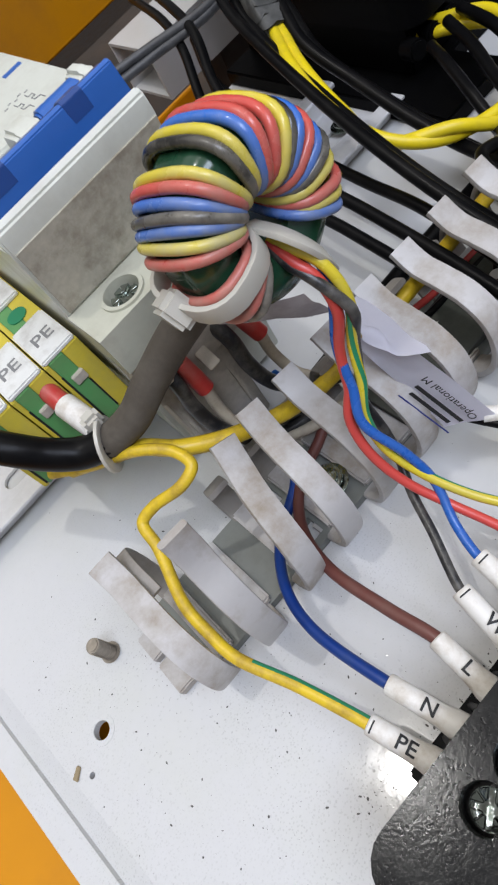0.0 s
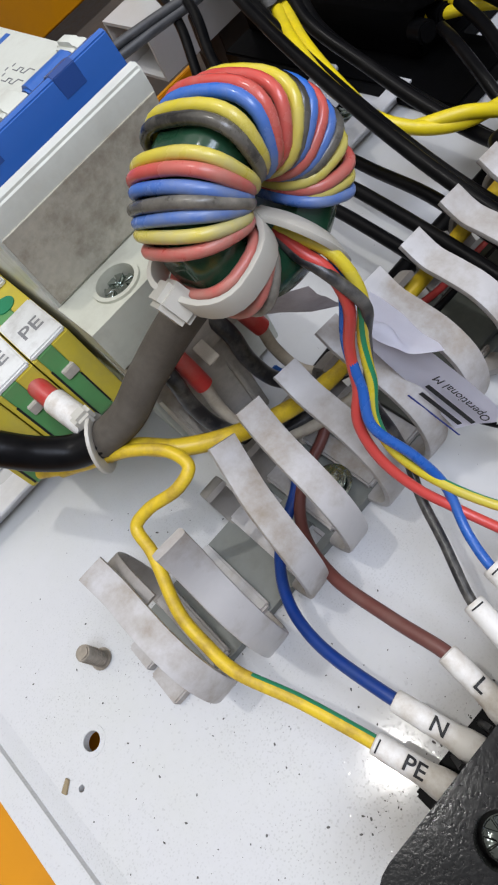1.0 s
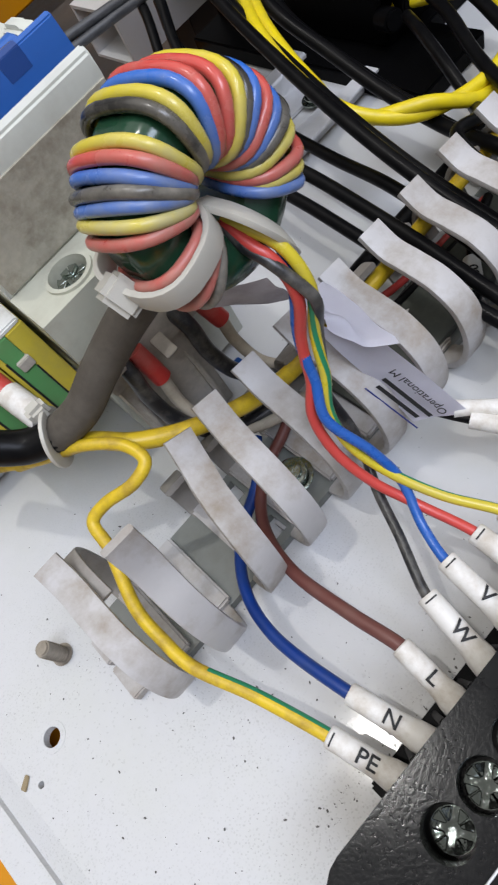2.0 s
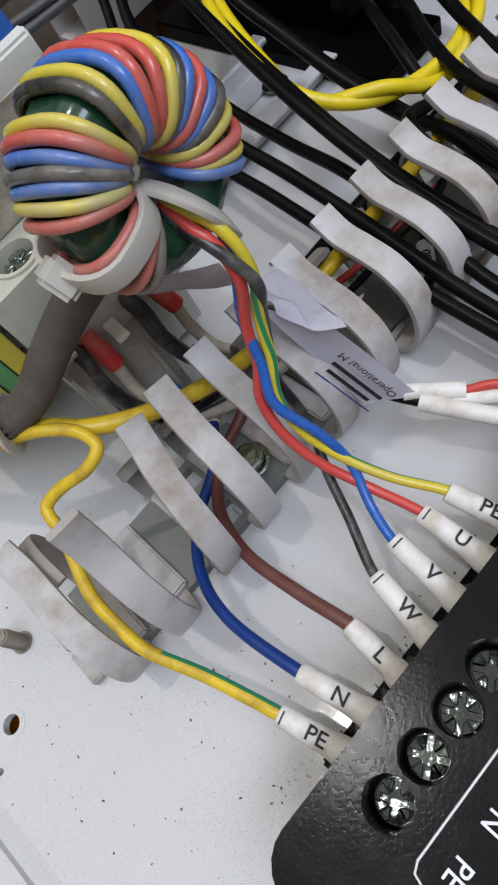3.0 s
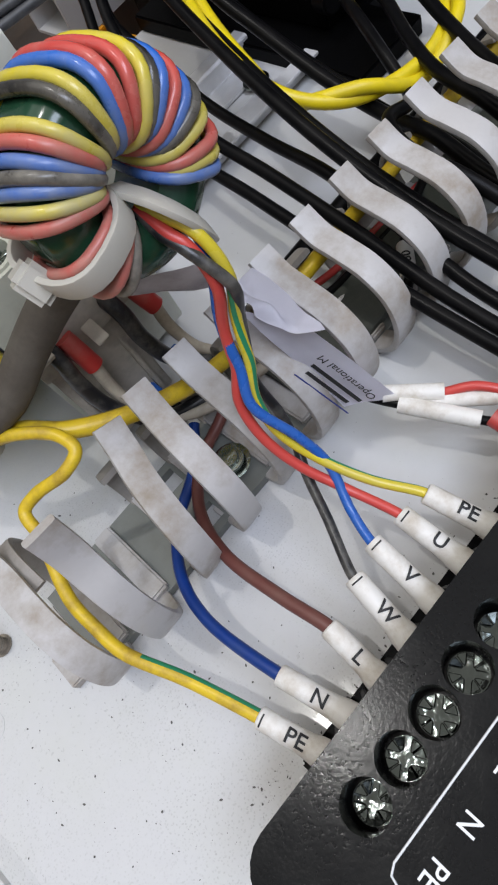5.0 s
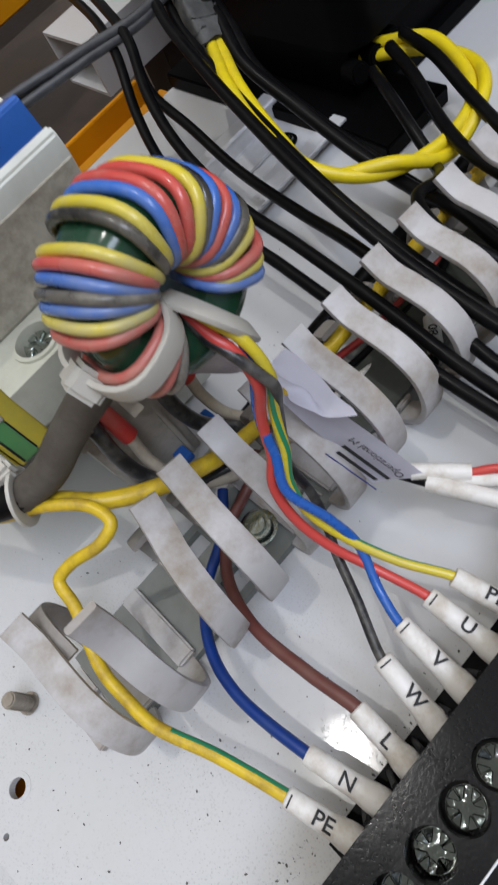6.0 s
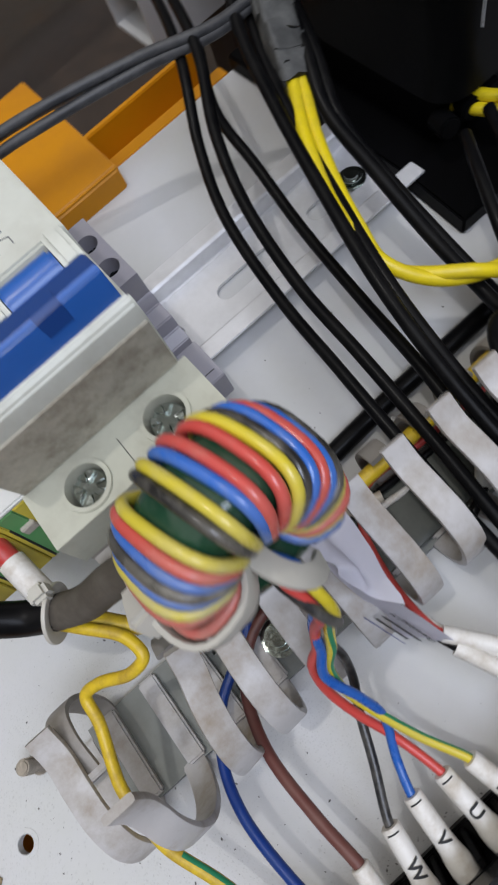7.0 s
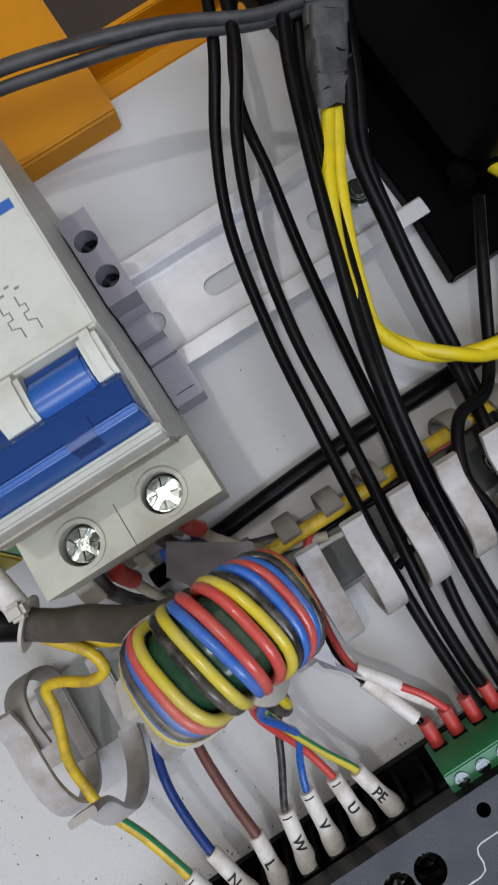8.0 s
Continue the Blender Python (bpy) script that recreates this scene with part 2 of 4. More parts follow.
def link_mesh(name, bm, mats, parent=None, origin=(0, 0, 0), sharp=40):
    bmesh.ops.transform(bm, matrix=Matrix.Scale(MM, 4) @ Matrix.Translation(-Vector(origin)), verts=bm.verts)
    me = bpy.data.meshes.new(name)
    bm.to_mesh(me)
    bm.free()
    for m in mats if isinstance(mats, (list, tuple)) else (mats,):
        me.materials.append(m)
    me.polygons.foreach_set("use_smooth", [True] * len(me.polygons))
    me.set_sharp_from_angle(angle=radians(sharp))
    ob = new(name, me)
    if parent:
        ob.parent = parent
    else:
        ob.location = Vector(origin) * MM
    return ob


def base_of(ob):
    p = Vector((0, 0, 0))
    while ob:
        p += ob.location / MM
        ob = ob.parent
    return p


def part(name, bm, mats, parent, label=""):
    ob = link_mesh(name, bm, mats, parent, base_of(parent))
    return tagged(ob, label) if label else ob


def thing(name, label, category, base=(0, 0, 0), group="", kind=""):
    ob = new(name)
    ob.empty_display_size = 0.005
    ob.location = Vector(base) * MM
    return tagged(ob, label, category, group, kind)


def single(name, bm, mats, label, category, base=(0, 0, 0), group="", kind=""):
    return tagged(link_mesh(name, bm, mats, None, base), label, category, group, kind)


def bevel(bm, width, segments=2, angle=30):
    edges = [e for e in bm.edges if len(e.link_faces) == 2 and e.calc_face_angle(0) > radians(angle)]
    if width and edges:
        bmesh.ops.bevel(bm, geom=edges, offset=width, segments=segments, affect="EDGES", clamp_overlap=True)


def box(x0, x1, y0, y1, z0, z1, round_by=0.4, bm=None, segments=2):
    b = bmesh.new()
    bmesh.ops.create_cube(b, size=1.0)
    bmesh.ops.transform(b, matrix=Matrix.Translation(((x0 + x1) / 2, (y0 + y1) / 2, (z0 + z1) / 2)) @ Matrix.Diagonal((x1 - x0, y1 - y0, z1 - z0, 1)), verts=b.verts)
    bevel(b, round_by, segments)
    return join(bm, b)


def join(bm, other):
    if bm is None:
        return other
    tmp = bpy.data.meshes.new("tmp")
    other.to_mesh(tmp)
    other.free()
    bm.from_mesh(tmp)
    bpy.data.meshes.remove(tmp)
    return bm


def prism(points, lo, hi, axis="x", round_by=0.3, bm=None, segments=2):
    """An outline drawn in the two other axes, drawn out along one axis."""
    b = bmesh.new()
    place = {"x": lambda u, v, w: (w, u, v), "y": lambda u, v, w: (u, w, v), "z": lambda u, v, w: (u, v, w)}[axis]
    low = [b.verts.new(place(u, v, lo)) for u, v in points]
    top = [b.verts.new(place(u, v, hi)) for u, v in points]
    n = len(points)
    b.faces.new(low)
    b.faces.new(top)
    for i in range(n):
        b.faces.new((low[i], low[(i + 1) % n], top[(i + 1) % n], top[i]))
    bmesh.ops.recalc_face_normals(b, faces=b.faces)
    bevel(b, round_by, segments)
    return join(bm, b)


def disc(centre, axis, radius, height, bm=None, sides=24, round_by=0.0, top=None):
    b = bmesh.new()
    bmesh.ops.create_cone(b, cap_ends=True, segments=sides, radius1=radius, radius2=radius if top is None else top, depth=height)
    turn = Vector(axis).to_track_quat("Z", "Y").to_matrix().to_4x4()
    bmesh.ops.transform(b, matrix=Matrix.Translation(Vector(centre) + Vector(axis).normalized() * height / 2) @ turn, verts=b.verts)
    bevel(b, round_by, 2, 60)
    return join(bm, b)


def holed(outline, holes, z0, z1, bm=None):
    """A sheet between two heights with openings cut through it."""
    b = bmesh.new()
    edges = []
    for loop in (outline, *holes):
        vs = [b.verts.new((x, y, z0)) for x, y in loop]
        edges += [b.edges.new((vs[i], vs[(i + 1) % len(vs)])) for i in range(len(vs))]
    bmesh.ops.triangle_fill(b, use_beauty=True, use_dissolve=False, edges=edges)
    made = bmesh.ops.extrude_face_region(b, geom=list(b.faces))
    bmesh.ops.translate(b, vec=(0, 0, z1 - z0), verts=[v for v in made["geom"] if isinstance(v, bmesh.types.BMVert)])
    bmesh.ops.recalc_face_normals(b, faces=b.faces)
    return join(bm, b)


def ring(x, y, r, sides=28):
    return [(x + r * math.cos(i / sides * math.tau), y + r * math.sin(i / sides * math.tau)) for i in range(sides)]


def slot(x0, x1, y, r, sides=10):
    pts = [(x1 - r + r * math.cos(a), y + r * math.sin(a)) for a in np.linspace(-math.pi / 2, math.pi / 2, sides)]
    return pts + [(x0 + r + r * math.cos(a), y + r * math.sin(a)) for a in np.linspace(math.pi / 2, 3 * math.pi / 2, sides)]


def spline(points, steps=10):
    p = [Vector(q) for q in points]
    if len(p) == 2:
        return [p[0].lerp(p[1], i / steps) for i in range(steps + 1)]
    p = [2 * p[0] - p[1]] + p + [2 * p[-1] - p[-2]]
    out = []
    for i in range(1, len(p) - 2):
        a, b, c, d = p[i - 1:i + 3]
        ta, tb, tc = (max((v - u).length, 1e-6) ** 0.5 for u, v in ((a, b), (b, c), (c, d)))
        m1 = tb * ((b - a) / ta - (c - a) / (ta + tb) + (c - b) / tb)
        m2 = tb * ((c - b) / tb - (d - b) / (tb + tc) + (d - c) / tc)
        for k in range(steps):
            t = k / steps
            out.append((2 * t**3 - 3 * t**2 + 1) * b + (t**3 - 2 * t**2 + t) * m1 + (-2 * t**3 + 3 * t**2) * c + (t**3 - t**2) * m2)
    return out + [p[-2]]


def tube(points, radius, sides=14, closed=False, stripe=None, flat=None, bm=None, twist=0.0, start=(0, 0, 1), early=0.0):
    """Sweeps a round (or, with flat = (half width, half height), a strap's) section along a line of points.
    radius may be a list. stripe: the sector of sides that takes the second material."""
    b = bmesh.new()
    n = len(points)
    rads = radius if isinstance(radius, (list, tuple)) else [radius] * n
    up = Vector(start)
    rings = []
    for i, p in enumerate(points):
        ahead = (points[(i + 1) % n] - points[i - 1]) if closed else points[min(i + 1, n - 1)] - points[max(i - 1, 0)]
        ahead.normalize()
        up = up - ahead * up.dot(ahead)
        if up.length < 1e-4:
            up = ahead.orthogonal()
        up.normalize()
        side = ahead.cross(up)
        vs = []
        for k in range(sides):
            a = k / sides * math.tau + twist * (i / n - 1)
            if flat:
                c, s_ = math.cos(a), math.sin(a)
                off = side * flat[0] * math.copysign(abs(c) ** 0.35, c) + up * flat[1] * math.copysign(abs(s_) ** 0.35, s_)
            else:
                off = (side * math.cos(a) + up * math.sin(a)) * rads[i]
            vs.append(b.verts.new(p + off))
        rings.append(vs)
    for i in range(n if closed else n - 1):
        for k in range(sides):
            f = b.faces.new((rings[i][k], rings[i][(k + 1) % sides], rings[(i + 1) % n][(k + 1) % sides], rings[(i + 1) % n][k]))
            if stripe and (k in stripe if i >= n * early else k in (stripe[-1] + 2, stripe[-1] + 3)):
                f.material_index = 1
    if not closed:
        b.faces.new(rings[0])
        b.faces.new(rings[-1])
    bmesh.ops.recalc_face_normals(b, faces=b.faces)
    return join(bm, b)


def lettering(text, size, matrix, depth=0.05, wrap=0.0, thick=0.0):
    """Raised letters in the built-in font. wrap: the radius of the round sleeve that they lie on, its axis along the line of text."""
    cu = bpy.data.curves.new("text", "FONT")
    cu.body, cu.size, cu.extrude, cu.align_x, cu.align_y, cu.offset = text, size, depth, "CENTER", "CENTER", thick
    cu.resolution_u = 3
    ob = new("text", cu)
    me = bpy.data.meshes.new_from_object(ob.evaluated_get(bpy.context.evaluated_depsgraph_get()))
    b = bmesh.new()
    b.from_mesh(me)
    bpy.data.objects.remove(ob)
    bpy.data.meshes.remove(me)
    if wrap:
        for _ in range(3):
            bmesh.ops.triangulate(b, faces=b.faces)
            bmesh.ops.subdivide_edges(b, edges=[e for e in b.edges if e.calc_length() > 0.35], cuts=1)
        for v in b.verts:
            a = v.co.y / wrap
            v.co = Vector((v.co.x, (wrap + v.co.z) * math.sin(a), (wrap + v.co.z) * math.cos(a)))
    bmesh.ops.transform(b, matrix=matrix, verts=b.verts)
    return b


def wire(name, label, mats, points, radius, stripe=None, steps=10, group="", category="wire"):
    return single(name, tube(spline(points, steps), radius, stripe=stripe), mats, label, category, points[0], group)


def screw_head(centre, axis, radius, parent, mats, name="screw", cross=True, height=1.2):
    """A pan head with a cross recess between stamped facets that each lean a little their own way."""
    b = disc(centre, axis, radius, height * 0.5, round_by=0.15)
    c = Vector(centre)
    a = Vector(axis).normalized()
    q = a.to_track_quat("Z", "Y").to_matrix().to_4x4()
    g, w = radius * 0.17, radius * 0.94
    lean = random.Random(int(c.x * 7 + c.y * 3))
    for k in range(8):
        lo, hi = ((0.14, math.pi / 4 - 0.04) if k % 2 == 0 else (math.pi / 4 + 0.04, math.pi / 2 - 0.14))
        inner = radius * 0.36
        pts = [(max(g, inner * math.cos(t)), max(g, inner * math.sin(t))) for t in (lo, hi)][::-1] + [(max(g, w * math.cos(t)), max(g, w * math.sin(t))) for t in np.linspace(lo, hi, 5)]
        s_ = prism(pts, height * 0.4, height, "z", 0.1, segments=1)
        mid = Vector((radius * 0.6 * math.cos((lo + hi) / 2), radius * 0.6 * math.sin((lo + hi) / 2), height))
        tilt = Matrix.Translation(mid) @ Matrix.Rotation(lean.uniform(-0.16, 0.16), 4, "X") @ Matrix.Rotation(lean.uniform(-0.16, 0.16), 4, "Y") @ Matrix.Translation(-mid)
        bmesh.ops.transform(s_, matrix=Matrix.Translation(c) @ q @ Matrix.Rotation((k // 2) * math.pi / 2 + 0.5, 4, "Z") @ tilt, verts=s_.verts)
        b = join(b, s_)
    return part(name, b, mats, parent)


# ---- the hall around ----
single("wall_north", box(-3000, 3000, 3000, 3100, -900, 2600, 0), M["hall"], "pale grey workshop wall", "wall", (0, 3000, -900), kind="structure")
single("wall_south", box(-3000, 3000, -3100, -3000, -900, 2600, 0), M["hall"], "pale grey workshop wall", "wall", (0, -3000, -900), kind="structure")
single("wall_east", box(3000, 3100, -3000, 3000, -900, 2600, 0), M["hall"], "pale grey workshop wall", "wall", (3000, 0, -900), kind="structure")
single("wall_west", box(-3100, -3000, -3000, 3000, -900, 2600, 0), M["hall"], "pale grey workshop wall", "wall", (-3000, 0, -900), kind="structure")
single("floor", box(-3000, 3000, -3000, 3000, -1000, -900, 0), M["base"], "dark workshop floor", "floor", (0, 0, -900), kind="structure")
single("ceiling", box(-3000, 3000, -3000, 3000, 2600, 2700, 0), M["hall"], "pale workshop ceiling", "ceiling", (0, 0, 2600), kind="structure")

# ---- cabinet base and mounting plate ----
single("cabinet_floor", box(-200, 420, -260, 420, -62, -55, 0.5), M["base"], "dark grey cabinet floor under the plate", "cabinet floor", (0, 0, -62), kind="structure")
cab = thing("orange_cabinet_frame", "orange painted steel cabinet frame", "cabinet frame", (150, 155, -55))
part("ledge", prism([(150.5, -55), (150.5, -1.5), (151.2, -0.8), (156.6, -0.8), (157.2, -1.5), (157.2, -15), (172, -15), (172, -0.5), (174.5, -0.5), (174.5, -55)], 60, 186, "x", 0.4), M["orange"], cab)
part("front_block", prism([(140, -50), (140, 8), (141, 9), (206, 9), (206, -50)], 20, 132, "x", 0.8), M["orange"], cab)
part("rear_rail", box(60, 240, 300, 340, -2, 70, 1.0), M["orange"], cab)
part("side_rail", box(-110, 40, -250, 120, -40, -16, 1.0), M["orange"], cab)

plate = thing("mounting_plate", "white painted steel mounting plate, speckled with dirt", "mounting plate", (100, 0, -2), kind="structure")
left = [(-16.0, 40.0), (-13.5, 16.8), (-8.7, -26.5), (-3.0, -78.0), (2.0, -130.0)]
holes = [ring(0, 0, 2.1), ring(-7.2, -5.6, 0.75, 12)]
sheet = holed([(340, -130), (340, 150), (-28, 150)] + left, holes, -2.0, 0.0)
part("sheet", sheet, M["plate"], plate)
part("hole_rim", holed(ring(0, 0, 3.4), [ring(0, 0, 2.15)], 0.0, 0.12), M["plate"], plate, "worn countersunk rim of a hole")
slope = bmesh.new()
run = [(-28, 150)] + left
profile = [(0, 0), (-5.0, -1.4), (-5.3, -0.2), (-6.1, -0.2), (-6.3, -1.5), (-12.5, -1.9), (-12.5, -9.0), (-11.5, -9.0), (-11.5, -3.0), (0, -2.0)]
rows_ = [[slope.verts.new((x + u, y, v)) for u, v in profile] for x, y in run]
for i in range(len(rows_) - 1):
    for k in range(len(profile)):
        slope.faces.new((rows_[i][k], rows_[i][(k + 1) % len(profile)], rows_[i + 1][(k + 1) % len(profile)], rows_[i + 1][k]))
bmesh.ops.recalc_face_normals(slope, faces=slope.faces)
part("folded_edge", slope, M["plate"], plate, "folded white edge of the plate")

stud = thing("threaded_stud", "short dull steel threaded stud on the plate", "stud", (12.2, 12.0, 0))
part("shank", disc((12.2, 12.0, 0), (0.02, -0.02, 1), 1.75, 8.5, round_by=0.35), M["zinc"], stud)
thread = None
for k in range(9):
    thread = disc((12.2, 12.0, 0.6 + k * 0.8), (0.02, -0.02, 1), 1.72, 0.3, thread, top=1.95)
part("thread", thread, M["zinc"], stud)
part("weld_collar", disc((12.2, 12.0, 0), (0, 0, 1), 2.6, 0.7, round_by=0.3), M["zinc"], stud)

# ---- mounting rail ----
rail = thing("mounting_rail", "zinc plated slotted steel mounting rail", "mounting rail", (120, 80, 0))
cuts = [slot(125.2 + 36 * k, 147.2 + 36 * k, 79.8, 3.1) for k in range(-4, 2)]
part("web", holed([(-60, 68.5), (190, 68.5), (190, 91.5), (-60, 91.5)], cuts, 0.5, 1.5), M["rail"], rail)
for sgn, y0 in ((1, 91.5), (-1, 68.5)):
    pts = [(y0, 0.5), (y0 + sgn * 1.6, 0.6), (y0 + sgn * 2.0, 1.2), (y0 + sgn * 2.0, 6.6), (y0 + sgn * 6.6, 6.6), (y0 + sgn * 6.6, 7.6),
           (y0 + sgn * 1.6, 7.6), (y0 + sgn * 0.9, 7.0), (y0 + sgn * 0.9, 1.7), (y0, 1.5)]
    part("flange", prism(pts, -60, 190, "x", 0.15), M["rail"], rail)
rs = thing("rail_screw", "shiny pan head screw in the rail", "screw", (179, 80.5, 1.5))
part("washer", disc((179, 80.5, 1.5), (0, 0, 1), 4.4, 0.6, round_by=0.15), M["steel"], rs)
part("head", disc((179, 80.5, 2.1), (0, 0, 1), 3.4, 1.8, round_by=0.8, top=2.9), M["steel"], rs)

# ---- breaker ----
br = thing("circuit_breaker", "two-pole cream circuit breaker with blue lever, dusty front", "circuit breaker", (82, 70, 0))
part("body", prism([(35, 4), (35, 42), (34, 58), (31.0, 76.0), (31.5, 79.6), (32.8, 80.7), (33.5, 80.2), (33.8, 75.5), (50, 75.5), (52, 80.5), (100, 80.5), (104, 70), (126, 66), (128, 4)],
                   63.5, 100.2, "x", 0.5), M["cream"], br)
part("front_face", prism([(33.45, 58.2), (30.7, 75.4), (31.3, 75.5), (34.0, 58.2)], 64.2, 99.8, "x", 0.05), M["creamdirty"], br, "dust-stained front step of the breaker")
sh = holed([(63.2, 21.3), (101.6, 21.3), (101.6, 34), (63.2, 34)], [ring(73.7, 27, 4.0), ring(91.8, 27, 4.0)], 47, 57.5)
part("terminal_shoulder", sh, M["creamold"], br)
part("shoulder_base", prism([(21.8, 33), (21.8, 47.1), (34, 47.1), (34, 33)], 63.6, 101.2, "x", 0.3), M["dirtygrey"], br)
for x in (73.7, 91.8):
    part("screw_collar", holed(ring(x, 27, 4.9), [ring(x, 27, 4.02)], 57.5, 58.1), M["creamold"], br)
    screw_head((x, 27, 55.0), (0, 0, 1), 3.45, br, M["steel"], "terminal_screw", height=1.6)
part("seam", box(82.7, 82.85, 21.2, 30.2, 57.3, 57.56, 0), M["ink"], br)
# the blue rocker: sloped skirt, notches and the round lever
part("lever_skirt", prism([(33.3, 75.4), (33.3, 80.2), (34.7, 85.6), (35.6, 86.1), (36.0, 85.9), (36.0, 75.4)], 64.6, 99.2, "x", 0.3), M["blue"], br, "bright blue lever skirt")
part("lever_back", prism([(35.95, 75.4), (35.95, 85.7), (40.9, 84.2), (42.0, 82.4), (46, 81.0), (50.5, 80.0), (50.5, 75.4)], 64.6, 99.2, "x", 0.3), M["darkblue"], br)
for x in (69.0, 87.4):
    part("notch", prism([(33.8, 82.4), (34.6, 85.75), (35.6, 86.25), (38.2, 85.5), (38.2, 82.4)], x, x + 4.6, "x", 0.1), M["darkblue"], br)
part("lever", prism([(45 + 4.2 * math.cos(a), 79 + 5.0 * math.sin(a)) for a in np.linspace(0.0, math.pi, 12)], 85.6, 95.6, "x", 0.5), M["blue"], br)
for x0, x1 in ((79.5, 85.4), (95.8, 99.4)):
    part("cheek", prism([(41.0, 78), (41.5, 82.6), (44, 84.2), (50.5, 83.6), (53, 79)], x0, x1, "x", 0.9), M["cream"], br)
part("rating_print", box(93.5, 98.6, 76.6, 78.6, 80.5, 80.56, 0), M["blue"], br, "short blue printed bar")
sym = None
for dx in (0, 6.0):
    pts = [(88 + dx / 2, 63), (88 + dx / 2, 61.2), (89 + dx / 2, 61.2), (89 + dx / 2, 59.8), (88 + dx / 2, 59.8), (88 + dx / 2, 58.4), (89.4 + dx / 2, 57.9), (89.4 + dx / 2, 56)]
    sym = tube([Vector((x, y, 80.53)) for x, y in pts], 0.13, sides=6, bm=sym)
for k in range(5):
    sym = box(86 + k * 1.4, 86.9 + k * 1.4, 64 + (k % 2) * 1.0, 64.4 + (k % 2) * 1.0, 80.5, 80.56, 0, sym)
part("wiring_symbol", sym, M["greyink"], br, "small grey printed circuit symbol")

# ---- end clamp on the rail ----
ec = thing("rail_end_clamp", "dark grey plastic end clamp on the rail", "end clamp", (106, 76, 7.6))
part("screw_block", holed([(100.7, 73.4), (108.4, 73.4), (108.4, 98.4), (100.7, 98.4)], [ring(104.4, 90.4, 2.9), ring(104.4, 80.2, 2.9)], 18, 38.5), M["clamp"], ec)
part("lower_body", prism([(97.5, 7.7), (97.5, 18.1), (78, 18.1), (78, 7.7)], 100.8, 108.3, "x", 0.2), M["clamp"], ec)
for y in (90.4, 80.2):
    screw_head((104.4, y, 33), (0, 0, 1), 2.75, ec, M["darksteel"], "clamp_screw", height=1.2)
part("ramp", prism([(73.6, 7.8), (73.6, 31), (72.4, 30), (71.8, 27), (67, 26.2), (66.2, 22), (63, 20), (63, 7.8)], 100.8, 108.6, "x", 0.3), M["clamp"], ec)
part("foot", prism([(63.2, 8), (63.2, 17.5), (52.5, 15.5), (51, 15), (51, 5), (62, 5), (62, 8)], 100.6, 109.2, "x", 0.3), M["clamp"], ec)
part("slot_mark", box(102.5, 108, 53.6, 54.4, 15.2, 15.75, 0), M["black"], ec)

# ---- finger duct: a base strip with open rings ----
PITCH, FIRST, COUNT = 12.5, 33.2, 16
duct = thing("cable_finger_duct", "light grey plastic duct of open cable fingers, dusty", "cable duct", (120, -3, 0))
gaps = [[(FIRST + PITCH * k + 3.6, y), (FIRST + PITCH * k + 8.9, y), (FIRST + PITCH * k + 8.9, y + 5.0), (FIRST + PITCH * k + 3.6, y + 5.0)] for k in range(2, 5) for y in (-11.0, 2.5) if k != 3]
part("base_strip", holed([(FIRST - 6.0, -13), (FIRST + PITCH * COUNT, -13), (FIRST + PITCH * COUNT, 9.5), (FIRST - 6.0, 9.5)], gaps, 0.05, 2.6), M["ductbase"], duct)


def arc(pts, width, thick, x):
    line = spline([(x, *p) if len(p) == 2 else p for p in pts], 7)
    return tube(line, 1.0, sides=12, flat=(width / 2, thick / 2), start=(0, 0, 1))


def bent(pts, x, foot_dx, tip):
    """The finger's line from its foot, its tip bent to a place of its own."""
    px, py, pz = tip
    out = []
    for i, (y, z) in enumerate(pts):
        f = (i / (len(pts) - 1)) ** 1.8
        out.append((x + foot_dx * (1 - f) + (px - x) * f, y + (py - pts[-1][0]) * f, z + (pz - pts[-1][1]) * f))
    return out


# foot shift and tip of the fingers that are bent out of line
BENT = {0: (-2.4, (31.0, 8.0, 31.0)), 1: (-1.8, (47.0, -15.6, 51.0)), 2: (-1.5, (65.0, 0.6, 37.0)), 3: (-1.6, (73.2, 1.8, 37.0)), 4: (-1.4, (84.2, 4.0, 33.4)),
        5: (-1.2, (96.0, 3.4, 34.0)), 6: (-0.4, (109.0, 3.0, 34.2))}
FRONT = [(-8, 1.4), (-13.5, 2.0), (-18.6, 6.5), (-20.8, 14.5), (-18.8, 22.2), (-13.5, 26.6), (-7.0, 28.2), (-1.5, 29.0), (3.6, 32.2)]
REAR_TALL = [(6, 1.4), (11.0, 4.0), (13.0, 11.0), (12.6, 19.0), (9.4, 25.0), (4.0, 26.4), (-3.0, 24.6)]
REAR = [(6, 1.4), (10.0, 2.8), (12.2, 7.5), (11.8, 13.0), (9.8, 17.0), (6.4, 19.0)]
for k in range(COUNT):
    x = FIRST + PITCH * k
    dx, tip = BENT.get(k, (-0.6, (x + 0.4, 3.2, 33.0)))
    part("front_finger", arc(bent(FRONT, x, dx, tip), 6.0, 1.7, x), M["finger"], duct)
    if k != 1:
        part("rear_finger", arc(REAR if k else REAR_TALL, 5.6, 1.5, x - 0.2), M["fingershaded"], duct)
    part("stiffener", box(x - 2.4, x + 2.4, -12.5, 9.0, 2.5, 4.6, 0.5), M["finger"], duct)
for y0, y1 in ((-10.4, -1.6), (-0.2, 7.2)):
    part("end_foot", box(19.4, 27.4, y0, y1, 0.05, 2.8, 0.4), M["finger"], duct)
